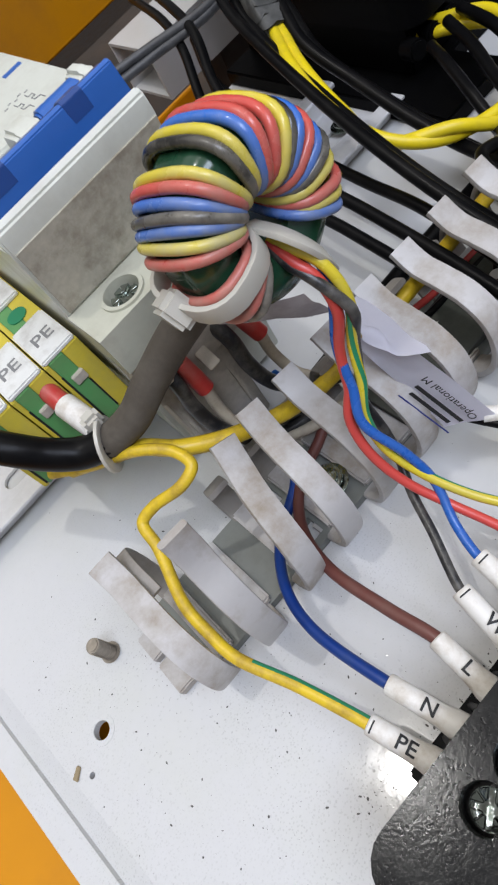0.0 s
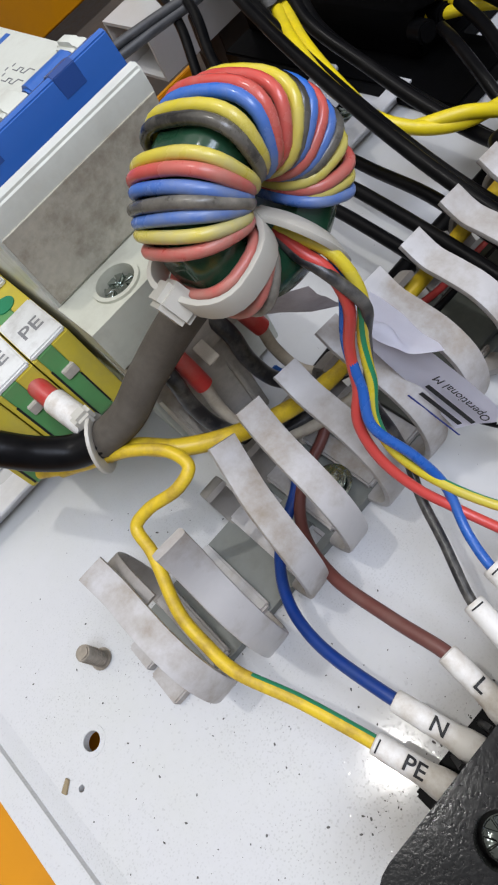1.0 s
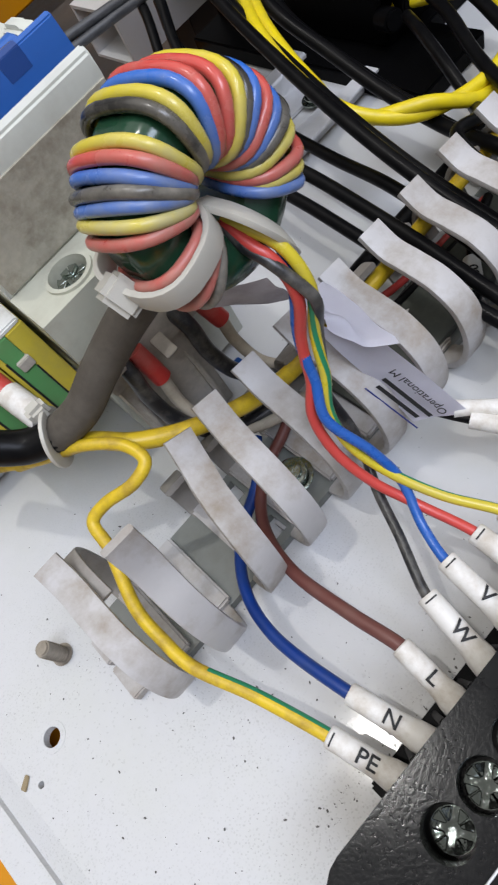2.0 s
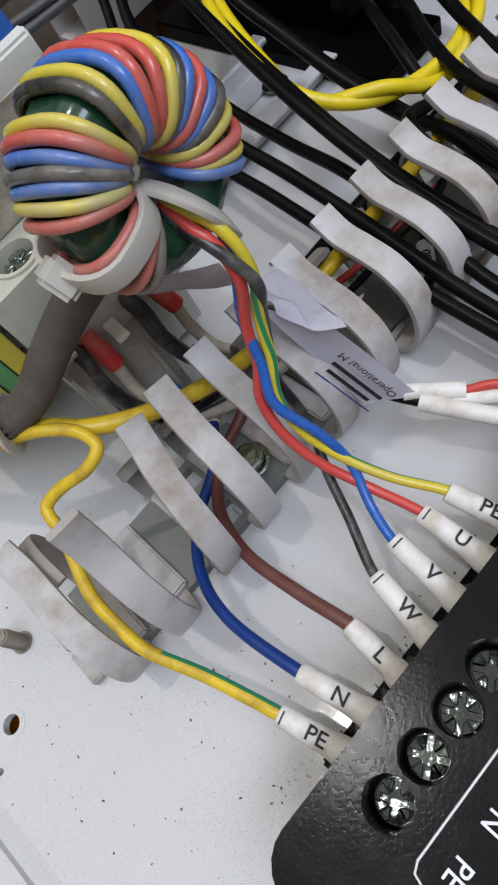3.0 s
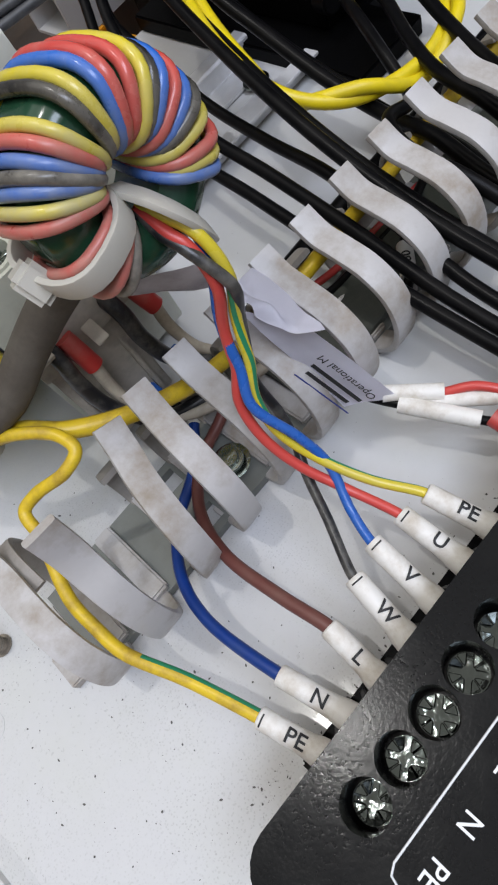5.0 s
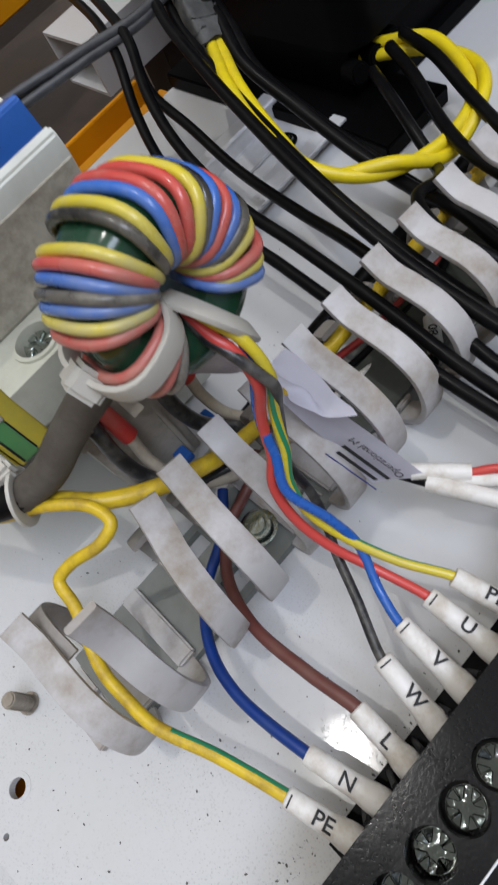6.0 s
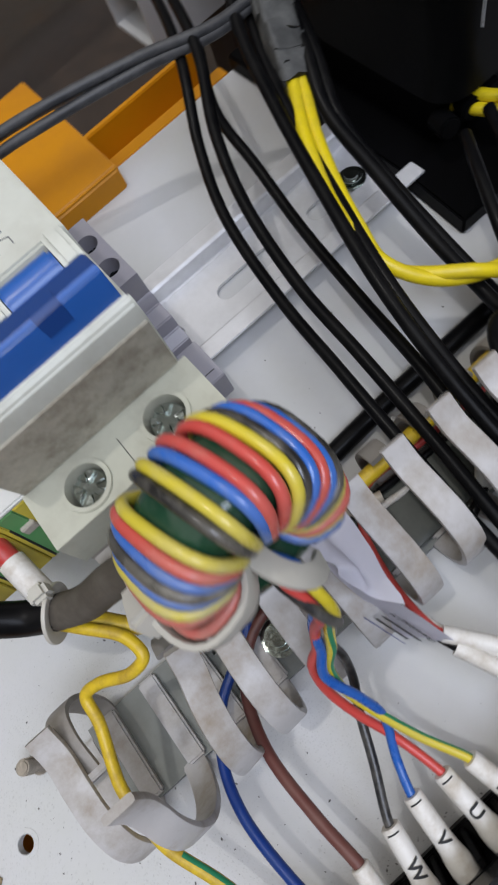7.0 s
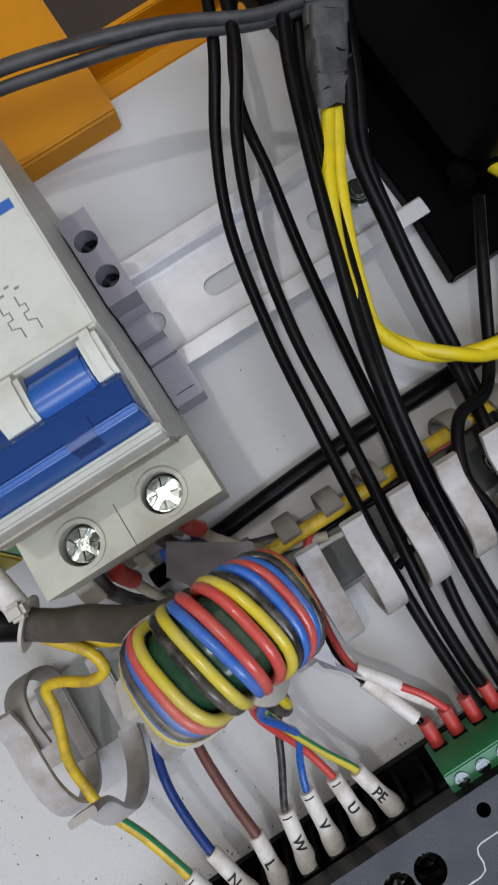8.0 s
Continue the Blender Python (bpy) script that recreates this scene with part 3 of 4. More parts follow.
for x in (75.3, 162.8):
    sc = thing("duct_screw", "shiny pan head screw fixing the duct", "screw", (x + 1.5, -5, 4.6))
    part("head", disc((x + 1.5, -5, 4.6), (0, 0, 1), 3.6, 2.4, round_by=0.9, top=3.2), M["steel"], sc)
    part("washer", disc((x + 1.5, -5, 4.0), (0, 0, 1), 4.6, 0.6, round_by=0.15), M["steel"], sc)

# ---- black drive ----
TOP = 26.0
dr = thing("motor_drive", "black plastic motor drive with recessed terminal screws", "motor drive", (110, -90, 0))
screws = [48.2 + 7.75 * k for k in range(7)]
corner = [(29.6 + 6 - 6 * math.cos(a), -60 - 6 + 6 * math.sin(a)) for a in np.linspace(0, math.pi / 2, 6)]
outline = [(230, -125), (29.6, -125)] + corner + [(230, -60)]
part("cover", holed(outline, [ring(x, -68.5, 3.6) for x in screws] + [ring(111.3, -64.4, 1.6, 16), ring(118.5, -64.4, 1.6, 16)], TOP - 7, TOP), M["drive"], dr)
part("body", prism([(x, y - 0.4) for x, y in outline], 5, TOP - 9.5, "z", 0.3), M["drive"], dr)
part("ledge", box(42, 230, -61, -55.0, 0.1, 4.0, 0.5), M["black"], dr)
for x in (51.2, 58.4, 65.4, 72.9, 80.9, 89.1, 97.6, 104.5):
    part("divider", prism([(-60.2, 3.9), (-55.6, 3.9), (-58.8, TOP - 9.5), (-60.2, TOP - 9.5)], x - 0.6, x + 0.6, "x", 0.2), M["black"], dr)
for x in screws:
    screw_head((x, -68.6, TOP - 8.6), (0, 0, 1), 3.1, dr, M["darksteel"], "terminal_screw", height=1.7)
line = [(44, -124), (44, -77), (44.4, -75.6), (45.8, -75), (103, -75), (104.6, -74.4), (105.2, -73), (105.2, -71), (105.8, -69.9), (107, -69.5), (228, -69.5)]
part("printed_frame", tube([Vector((x, y, TOP + 0.01)) for x, y in line], 0.17, sides=6), M["whiteink"], dr, "thin white printed frame line")
for k in range(26):
    part("printed_dash", box(52 + 6.2 * k, 56.6 + 6.2 * k, -86.3, -85.9, TOP, TOP + 0.03, 0), M["whiteink"], dr)
for text, x in (("PE", 48.2), ("N", 55.8), ("L", 63.6)):
    part("printed_letter", lettering(text, 3.7, Matrix.Translation((x, -79.2, TOP + 0.02)) @ Matrix.Rotation(math.pi, 4, "Z"), 0.02, thick=0.02), M["whiteink"], dr, "white printed terminal name " + text)

# ---- wires with marker sleeves at the drive ----
STRIPE = (5, 6)


def sleeve(text, start, end, parent, tick=True, turn=0.0):
    """A white shrink sleeve over a wire's end, flared where it covers the ferrule, with its printed name."""
    a, b = Vector(start), Vector(end)
    d = (b - a).normalized()
    pts = [a.lerp(b, t) for t in (0, 0.02, 0.3, 0.55, 0.66, 0.78, 0.9, 1.0)]
    ob = part("marker_sleeve", tube(pts, [1.7, 1.95, 2.0, 2.02, 2.15, 2.5, 2.6, 2.45], sides=20), M["sleeve"], parent, "white marker sleeve")
    up = Vector((0.05, -0.25, 1.0))
    up = (up - d * up.dot(d)).normalized()
    side = up.cross(d)
    rot = Matrix((d, side, up)).transposed().to_4x4()
    mat = Matrix.Translation(a.lerp(b, 0.5)) @ rot @ Matrix.Rotation(turn, 4, "X")
    part("printed_name", lettering(text, 3.7, mat, 0.05, wrap=2.2, thick=0.05), M["ink"], ob, "black printed letters " + text)
    if tick:
        part("printed_tick", lettering("|", 2.6, Matrix.Translation(a.lerp(b, 0.06)) @ rot, 0.05, wrap=2.03, thick=0.04), M["ink"], ob)
    return ob


def lead(name, label, mats, points, end, text, radius, stripe=None, tick=True, early=0.0, twist=0.6):
    t = thing(name, label, "wire", points[0], "wires into the drive")
    part("insulation", tube(spline(list(points) + [tuple(Vector(points[-1]).lerp(Vector(end), 0.2))], 10), radius, stripe=stripe, twist=twist, early=early), mats, t)
    sleeve(text, points[-1], end, t, tick)
    return t


lead("earth_wire", "yellow wire with a green stripe, bent in an S, marked PE", [M["yellow"], M["green"]],
     [(36, 34, 33), (44, 25, 34), (52, 16.2, 37), (57.4, 9.5, 35.5), (57.8, 4.6, 34), (53.5, 4.2, 32.5), (46.5, 7.6, 30.5), (42.4, 8.0, 29), (41.0, 2.6, 27),
      (36.4, -9.0, 23.2), (35.8, -16, 20.6), (36.1, -22.2, 19), (40.4, -33.9, 16), (44.3, -46.9, 14)], (47.6, -60.5, 12), "PE", 1.28, STRIPE, early=0.8)
lead("neutral_wire", "dark blue wire curving out of the duct, marked N", [M["bluewire"]],
     [(78, 6, 9), (71, -0.6, 8), (58.6, -7.5, 8), (51.8, -16.9, 10), (49.5, -27.9, 12), (51.6, -45.2, 14)], (54.8, -60.5, 12), "N", 1.22, tick=False)
lead("line_wire", "dusty brown wire from the duct, marked L", [M["brown"]],
     [(90, 6, 9), (83.8, 2.6, 8), (71.7, -1.7, 8), (64.3, -8.9, 8), (60.8, -21.4, 11), (61.7, -36.7, 14), (63.1, -47.1, 15)], (61.9, -60.5, 12.5), "L", 1.32, tick=False)

# ---- toroid choke ----
CENTRE = Vector((89.9, -1.0, 72.2))
AXIS = Vector((0.05, -0.993, 0.103)).normalized()
RIGHT = Vector((0.666, -0.634, -0.393))
RIGHT = (RIGHT - AXIS * RIGHT.dot(AXIS)).normalized()
UPWARD = AXIS.cross(RIGHT)
tor = thing("toroid_choke", "green ferrite toroid wound with blue, red, yellow and black wire", "toroid choke", tuple(CENTRE))


def around(phi, r, h):
    return CENTRE + (RIGHT * math.cos(phi) + UPWARD * math.sin(phi)) * r + AXIS * h


def turn_line(phi, r0, r1, half, corner, skew, count=7):
    """A rounded rectangle round the core's section, slightly skewed, as one turn of wire takes it."""
    pts = []
    for a in np.linspace(0, math.tau, 4 * count + 1)[:-1]:
        c, s_ = math.cos(a), math.sin(a)
        pts.append(((r0 + r1) / 2 + (r1 - r0) / 2 * math.copysign(abs(c) ** corner, c), half * math.copysign(abs(s_) ** corner, s_)))
    out = []
    for i, (r, h) in enumerate(pts):
        f = (r1 - r) / (r1 - r0)
        out.append(around(phi + skew * (h / half) * (0.35 + 0.3 * f) + 0.05 * math.sin(f * 3), r, h))
    return out


section = [(14.1, 3.4), (13.3, 5.2), (11.8, 6.5), (9.4, 7.3), (7.0, 6.7), (5.2, 5.2), (5.0, 0.0), (5.2, -5.2), (7.0, -6.7), (9.4, -7.3), (11.8, -6.5), (13.3, -5.2), (14.1, -3.4)]
core = bmesh.new()
loops = [[core.verts.new(around(i / 64 * math.tau, r, h)) for r, h in section] for i in range(64)]
for i in range(64):
    for k in range(len(section)):
        core.faces.new((loops[i][k], loops[i][(k + 1) % len(section)], loops[(i + 1) % 64][(k + 1) % len(section)], loops[(i + 1) % 64][k]))
bmesh.ops.recalc_face_normals(core, faces=core.faces)
part("ferrite_core", core, M["core"], tor, "dark green coated ferrite core")
TURNS = [(210, "wred"), (200, "wyellow"), (191.5, "wblue"), (184, "wblack"), (175.5, "wblue"), (167.5, "wred"), (160, "wyellow"), (141, "wblack"), (133.5, "wyellow"),
         (122, "wblue"), (114.5, "wred"), (100, "wred"), (91.5, "wyellow"), (83.5, "wblack"), (75, "wblue"), (65.5, "wred"), (56, "wblue"), (46, "wblack"), (34.5, "wyellow"), (22, "wred"), (11, "wyellow"), (1, "wblue"),
         (240, "wred"), (254, "wblack"), (268, "wred"), (282, "wblack")]
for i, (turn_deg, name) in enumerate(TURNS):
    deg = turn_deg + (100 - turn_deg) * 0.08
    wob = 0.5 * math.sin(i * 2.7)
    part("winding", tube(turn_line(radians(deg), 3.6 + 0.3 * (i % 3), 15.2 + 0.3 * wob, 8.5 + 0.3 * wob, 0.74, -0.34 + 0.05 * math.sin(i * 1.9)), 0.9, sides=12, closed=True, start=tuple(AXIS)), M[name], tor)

tie = thing("cable_tie", "natural white nylon cable tie clamped on the toroid", "cable tie", (72.3, -1.9, 67.5), "cable ties")
part("strap", tube(turn_line(radians(227), 2.2, 17.0, 10.0, 0.74, 0.0), 1.0, sides=12, closed=True, flat=(1.9, 0.55), start=tuple(around(radians(227), 1, 0) - CENTRE)), M["tie"], tie)
part("strap_tail", tube(spline([(88.6, -4.4, 72.4), (89.8, -9.4, 71.6), (91.6, -12.0, 68.6), (93.6, -12.2, 64.4), (95.2, -10.6, 60.6)], 6), 1.0, sides=12, flat=(1.9, 0.55), start=(0.4, -0.9, 0.2)), M["tie"], tie)
hd = box(-3.6, 3.6, -2.9, 2.9, -2.3, 2.3, 0.8)
bmesh.ops.transform(hd, matrix=look((73.0, -1.0, 68.6), tuple(CENTRE)) @ Matrix.Rotation(0.5, 4, "Z"), verts=hd.verts)
part("lock_head", hd, M["tie"], tie)

HUB = (89.4, -5.6, 68.6)
# the four ends twist together on their way down, then part to their terminals
TWIST = spline([HUB, (91.2, -12.6, 64.6), (91.0, -15.6, 58.5), (88.8, -15.4, 50), (85.0, -18.6, 38.5)], 10)


def twisted(angle, turn, tail, out=0.0):
    pts = [HUB]
    for k in range(6, len(TWIST) - 3, 3):
        u = k / (len(TWIST) - 1)
        a = radians(angle + turn * (1 - u))
        pts.append(tuple(TWIST[k] + Vector((math.cos(a), math.sin(a), 0.25 * math.cos(a))) * (1.45 + out * math.sin(math.pi * u))))
    return pts + tail


lead("phase_wire", "blue wire from the toroid, marked V", [M["leadblue"]],
     twisted(595, -275, [(82.6, -20.6, 37.5), (84.4, -27, 29.5), (84.8, -31.6, 23), (81.2, -38.4, 18), (79.0, -44.4, 17)]), (77.4, -60.5, 12.8), "V", 0.92)
lead("phase_wire", "red wire from the toroid, marked U", [M["redwire"]],
     twisted(170, 50, [(82.0, -18.0, 37), (80.6, -22.0, 30.5), (81.4, -28.2, 24), (83.6, -35.1, 19.5), (85.9, -45.2, 16.8)]), (86.0, -60.5, 12.8), "U", 0.95)
lead("earth_wire", "yellow and green wire from the toroid, marked PE", [M["leadyellow"], M["green"]],
     twisted(290, 10, [(84.2, -19.8, 37), (83.0, -23.5, 30.5), (84.4, -30.2, 24.5), (87.4, -38.4, 20), (91.5, -46.6, 17.2)]), (94.2, -60.5, 12.8), "PE", 0.95, (6, 7), tick=False, twist=5.0)
lead("phase_wire", "black wire from the toroid, marked W", [M["leadblack"]],
     twisted(390, -250, [(86.8, -16.8, 36), (86.5, -20.0, 28), (85.1, -23.2, 24), (81.4, -28.5, 20), (77.6, -35.9, 18.4), (72.3, -45.6, 16.6)], 0.7), (69.6, -60.5, 12.8), "W", 0.95)

# ---- thick cable and the yellow wire along the duct ----
wire("sheathed_cable", "thick dusty grey sheathed cable under the breaker", M["greycable"],
     [(50, 21.5, 38.5), (57, 17.5, 42), (64.5, 14.6, 48), (72, 10.6, 54.5), (79.5, 7.2, 59.5), (87, 6.0, 63)], 3.6, category="cable")
wire("sheathed_cable", "thick glossy black cable beside the terminal blocks", M["blackwire"], [(20, 58, 60), (29, 42, 54), (36, 31.5, 47.5), (40, 28, 42.5), (45, 24.5, 39.0), (50.6, 21.2, 38.8)], 3.6, category="cable")
ct = thing("cable_tie", "small white nylon tie round the thick cable", "cable tie", (49, 22, 34), "cable ties")
loop = [Vector((49.8, 21.8, 37.9)) + (Vector((0.62, 0.78, 0.0)) * math.cos(a) + Vector((0.1, -0.1, 1.0)) * math.sin(a) * 1.15) * 4.6 for a in np.linspace(0, math.tau, 25)[:-1]]
part("strap", tube(loop, 1.0, sides=12, closed=True, flat=(1.5, 0.45), start=(0, 0, 1)), M["tie"], ct)
part("lock_head", box(49.2, 53.4, 22.6, 26.2, 41.6, 45.4, 0.8), M["tie"], ct)
wire("earth_wire", "yellow wire running through the duct fingers", [M["yellow"], M["green"]],
     [(40, 30, 33), (48, 22.5, 34.5), (53.7, 17.2, 35), (59.1, 11.2, 32.5), (67.4, 6.8, 28.5), (79.3, 4.4, 23), (91, 5.2, 17.5), (103, 6.4, 15), (118, 6.4, 14.5), (131, 6.6, 14.5),
      (153, 7.4, 14.5), (175, 8.0, 14.5), (205, 8, 14.5), (228, 8, 14)], 1.9, (9, 10, 11))
wire("black_cable", "flat black cable on the plate behind the duct", M["blackwire"], [(70, 16.8, 2.6), (89.7, 17.9, 2.6), (131, 20.4, 2.6), (171, 20.6, 2.6), (230, 22, 2.6)], 2.6, category="cable")

fc = tube(spline([(98, -3.0, 4.4), (120, -3.4, 4.5), (150, -2.6, 4.6), (180, -3.2, 4.6), (231, -3, 4.6)], 8), 1.0, sides=16, flat=(8.2, 1.5), start=(0, 0, 1))
single("ribbon_cable", fc, M["ribbon"], "flat dark cable lying in the open duct", "cable", (98, -3, 3))

# ---- black wires crossing the rail and the duct ----
BLACK = "black insulated wire crossing the rail and the duct"
for pts, r in (
        ([(176, 172, 40), (163, 132, 42), (155.3, 114.7, 40), (145.3, 99.5, 32), (137, 80.9, 26), (131.3, 53.3, 22), (128, 27.3, 22), (125.3, 1, 20), (123.6, -22.7, 18), (123.8, -46, 14), (124.2, -51, 13)], 1.55),
        ([(180, 172, 44), (166, 130, 46), (158.2, 109, 44), (147.8, 92.4, 38), (140.6, 74.3, 32), (135.2, 48.4, 27), (132.9, 24.9, 25), (130.2, -0.7, 22), (127.3, -26.5, 18), (127.4, -46, 14), (128, -51, 13)], 1.6),
        ([(168, 128, 34), (156.1, 106.3, 30), (153.3, 87.5, 25), (149.7, 66, 20), (144.9, 37.6, 20), (140.9, 14.9, 22), (137, -6, 20), (133, -28, 16), (132, -50, 13)], 1.55),
        ([(178, 120, 52), (168.1, 102.9, 46), (159.5, 80.2, 42), (152.1, 56.9, 38), (145, 32, 34), (141.4, 10.1, 28), (139.6, -11.4, 22), (138.3, -33.3, 18), (138, -60, 13)], 1.65),
        ([(181, 118, 50), (171, 101, 43), (162, 78.6, 39), (154.6, 55.5, 35), (147.6, 31, 31), (144.2, 9, 25), (142.4, -12, 20), (141.3, -33.3, 16), (142, -60, 12)], 1.65),
        ([(186, 112, 46), (177, 90, 42), (170.3, 76, 36), (168.9, 57.3, 28), (167.9, 37.2, 20), (166.7, 19, 16), (163, 2, 18), (158, -18, 16), (155, -58, 12)], 1.8),
        ([(189, 112, 44), (180, 90, 38), (173.2, 75, 32), (171.6, 56, 24), (170.8, 36, 17), (169.5, 18, 13), (166, 0, 14), (161, -20, 13), (158, -58, 11)], 1.8),
        ([(196, 54, 20), (189, 44, 22), (181.5, 30.6, 20), (175.8, 19, 16), (167, 11, 21), (157, 9.2, 25), (149.7, -2.8, 26), (151, -13, 23), (152, -32, 16), (152, -60, 12)], 1.6),
        ([(204, 54, 22), (196, 40, 22), (187, 26, 20), (179, 12, 20), (174, -4, 20), (170, -24, 15), (168, -60, 12)], 1.7),
        ([(210, 54, 22), (203, 38, 23), (195, 22, 21), (187, 6, 20), (181, -12, 18), (177, -60, 12)], 1.7)):
    wire("black_wire", BLACK, M["blackwire"], pts, r, group="black wires across the rail")

# ---- yellow pair in a loop, taped bundle and worn cables ----
yp = [(175.5, 96, 43.2), (169.6, 86.5, 39.4), (158.6, 69, 38.5), (150.8, 48.5, 34.5), (152.5, 35.0, 27.5), (162.4, 25, 21.6), (181, 19.6, 18.5), (197, 22.4, 18.5), (209, 36, 19), (213, 48, 20), (209, 60, 19), (207, 72, 16)]
wire("yellow_wire", "bright yellow wire looping down from the taped bundle", M["bright"], yp, 1.75, group="yellow wires")
yq = [(176.5, 96, 43), (171.6, 86, 38.8), (161.6, 68.5, 36.2), (153.8, 48.0, 31.8), (153.4, 36.8, 24.8), (165.0, 23.4, 23.4), (180, 17.4, 16.2), (198.8, 20.0, 20.4), (212.4, 36, 17), (210, 49, 18), (206, 60, 17), (204, 72, 15)]
wire("yellow_wire", "bright yellow wire looping down from the taped bundle", M["bright"], yq, 1.75, group="yellow wires")
tb = thing("taped_bundle", "wire bundle wrapped in worn grey cloth tape", "taped wires", (171.5, 87.5, 38))
line_ = spline([(170.6, 86.4, 38.6), (174, 93.9, 43.5), (179, 104, 49.5), (184.5, 117, 55.5)], 8)
for dx in (-1.8, 1.8):
    part("yellow_end", tube(spline([(182 + dx, 112, 53.5), (187 + dx, 124, 58), (194 + dx, 150, 62)], 6), 1.75), M["bright"], tb)
for k in range(7):
    # overlapping turns of tape, each one a short sleeve a little askew
    if 3 * k + 5 > len(line_):
        break
    turn = tube([line_[min(len(line_) - 1, 3 * k + j)] + Vector((0.3 * math.sin(k * 2.1), 0.3 * math.cos(k * 1.7), 0)) for j in range(6)], 1.0, sides=24,
                flat=(4.7 - 0.25 * (k == 0) + 0.35 * math.sin(k * 1.9), 3.0 + 0.3 * math.cos(k * 2.3)), start=(0.3 + 0.15 * math.sin(k), 0.2, 1.0))
    for v in turn.verts:
        v.co += Vector((1, 1, 1)) * 0.7 * noise.noise(v.co * 0.42) + Vector((0, 0, 1)) * 0.5 * noise.noise(v.co * 0.9)
    part("tape_turn", turn, M["tape"], tb)
part("loose_tape_end", prism([(0, 0), (7, 1), (8, 5), (1, 4.5)], 0, 0.4, "z", 0.1), M["tape"], tb).matrix_basis = Matrix.Translation(Vector((5, 9, 12)) * MM) @ Matrix.Rotation(0.8, 4, "Y")
for k, (dy, dz) in enumerate(((0, 0), (4.4, 0.6), (1.6, 3.2))):
    wire("worn_cable", "worn dark grey round cable running to the taped bundle", M["flatcable"],
         [(84, 140 + dy, 37 + dz), (104, 136 + dy * 1.2, 40 + dz), (119, 131.6 + dy * 1.2, 41 + dz), (148, 122 + dy * 0.8, 42 + dz * 0.7), (166, 110 + dy * 0.4, 45 + dz * 0.5), (178, 103, 50 + dz * 0.4)], 1.5, group="worn cables", category="cable")

# ---- big black unit ----
bu = thing("black_power_unit", "large black plastic power unit with rounded corners", "power unit", (250, 100, 0))
corner_ = [(196 + 9 - 9 * math.cos(a), 60 + 9 - 9 * math.sin(a)) for a in np.linspace(0, math.pi / 2, 8)]
part("housing", prism(corner_ + [(330, 60), (330, 150), (196, 150)], 22, 170, "z", 0.8), M["black"], bu)
part("foot", prism([(185, 42.5), (214, 42.5), (214, 62), (330, 62), (330, 150), (187, 150), (187, 66)], 0.1, 6, "z", 0.6), M["black"], bu, "dark grey mounting foot")
part("lower_body", box(200, 328, 66, 148, 6, 22.2, 0.6), M["black"], bu)
for x in (199, 207, 215):
    part("cable_gland", disc((x, 66.5, 16), (-0.25, -1, 0.15), 3.2, 7, round_by=0.6), M["black"], bu)
# thin pale line up the rounded front corner
part("trim_line", box(205.5, 205.8, 59.9, 60.2, 40, 168, 0), M["rail"], bu)

# ---- white bracket on the cabinet frame ----
bk = thing("white_bracket", "white painted square steel tube bracket", "bracket", (220, 206, -55))
part("tube", prism([(190, -8), (190, 15), (222, 15), (222, -8), (190, -8.0001), (191.4, -6.6), (220.6, -6.6), (220.6, 13.6), (191.4, 13.6), (191.4, -6.6001)], 180, 300, "x", 0), M["plate"], bk)
part("post", box(215, 240, 194, 218, -55, -8.2, 0.5), M["base"], bk, "dark post under the bracket")

# ---- earth terminal blocks ----


def terminal_block(x, fitted):
    t = thing("terminal_block", "green and yellow earth terminal block with a white PE marker", "terminal block", (x + 5, 70, 7.6), "earth terminal blocks")
    side = [(62, 8), (60, 24), (36.5, 29), (35.6, 30.4), (38.2, 45.5), (38.4, 50.0), (112, 50.0), (114, 8)]
    for x0, x1, m in ((0, 1.2, "termyellow"), (1.2, 5.2, "termgreen"), (5.2, 9.7, "termyellow")):
        part("housing_slice", prism(side, x + x0 + 0.03, x + x1 - 0.03, "x", 0.2), M[m], t)
    part("marker_tag", box(x + 0.2, x + 9.5, 38.6, 54.0, 49.8, 51.2, 0.4), M["marker"], t, "white marker tag")
    part("marker_tag", box(x + 0.5, x + 9.3, 66.0, 78.0, 49.8, 51.2, 0.4), M["marker"], t, "white marker tag")
    part("earth_symbol", disc((x + 4.9, 60, 49.9), (0, 0, 1), 2.6, 0.4, sides=28), M["green"], t)
    part("printed_letters", lettering("PE", 5.6, Matrix.Translation((x + 4.9, 45.4, 51.2)), 0.03, thick=0.08), M["greyink"], t, "grey printed letters PE")
    part("entry_frame", prism([(35.5, 30.6), (38.1, 45.5), (38.6, 45.4), (36.0, 30.5)], x + 0.9, x + 1.4, "x", 0.05), M["ink"], t)
    part("clamp_cage", box(x + 2.4, x + 5.6, 37.0, 38.8, 41.6, 44.2, 0.2), M["dirtygrey"], t, "dull metal clamp")
    part("entry_frame", prism([(35.5, 31.2), (37.2, 40.8), (37.6, 40.7), (35.9, 31.1)], x + 5.0, x + 5.4, "x", 0.05), M["ink"], t)
    if fitted:
        part("ferrule", tube(spline([(x + 6.9, 40.5, 46.0), (x + 7.3, 33.2, 42.6)], 3), 2.3, sides=16), M["red"], t, "red wire ferrule")
        part("marker_sleeve", tube(spline([(x + 7.25, 34.2, 43.1), (x + 7.7, 29.5, 41.9), (x + 8.2, 24.8, 40.6)], 4), 2.8, sides=16), M["sleeve"], t, "white marker sleeve")
    return t


terminal_block(52.5, False)
terminal_block(42.5, True)
terminal_block(32.5, False)

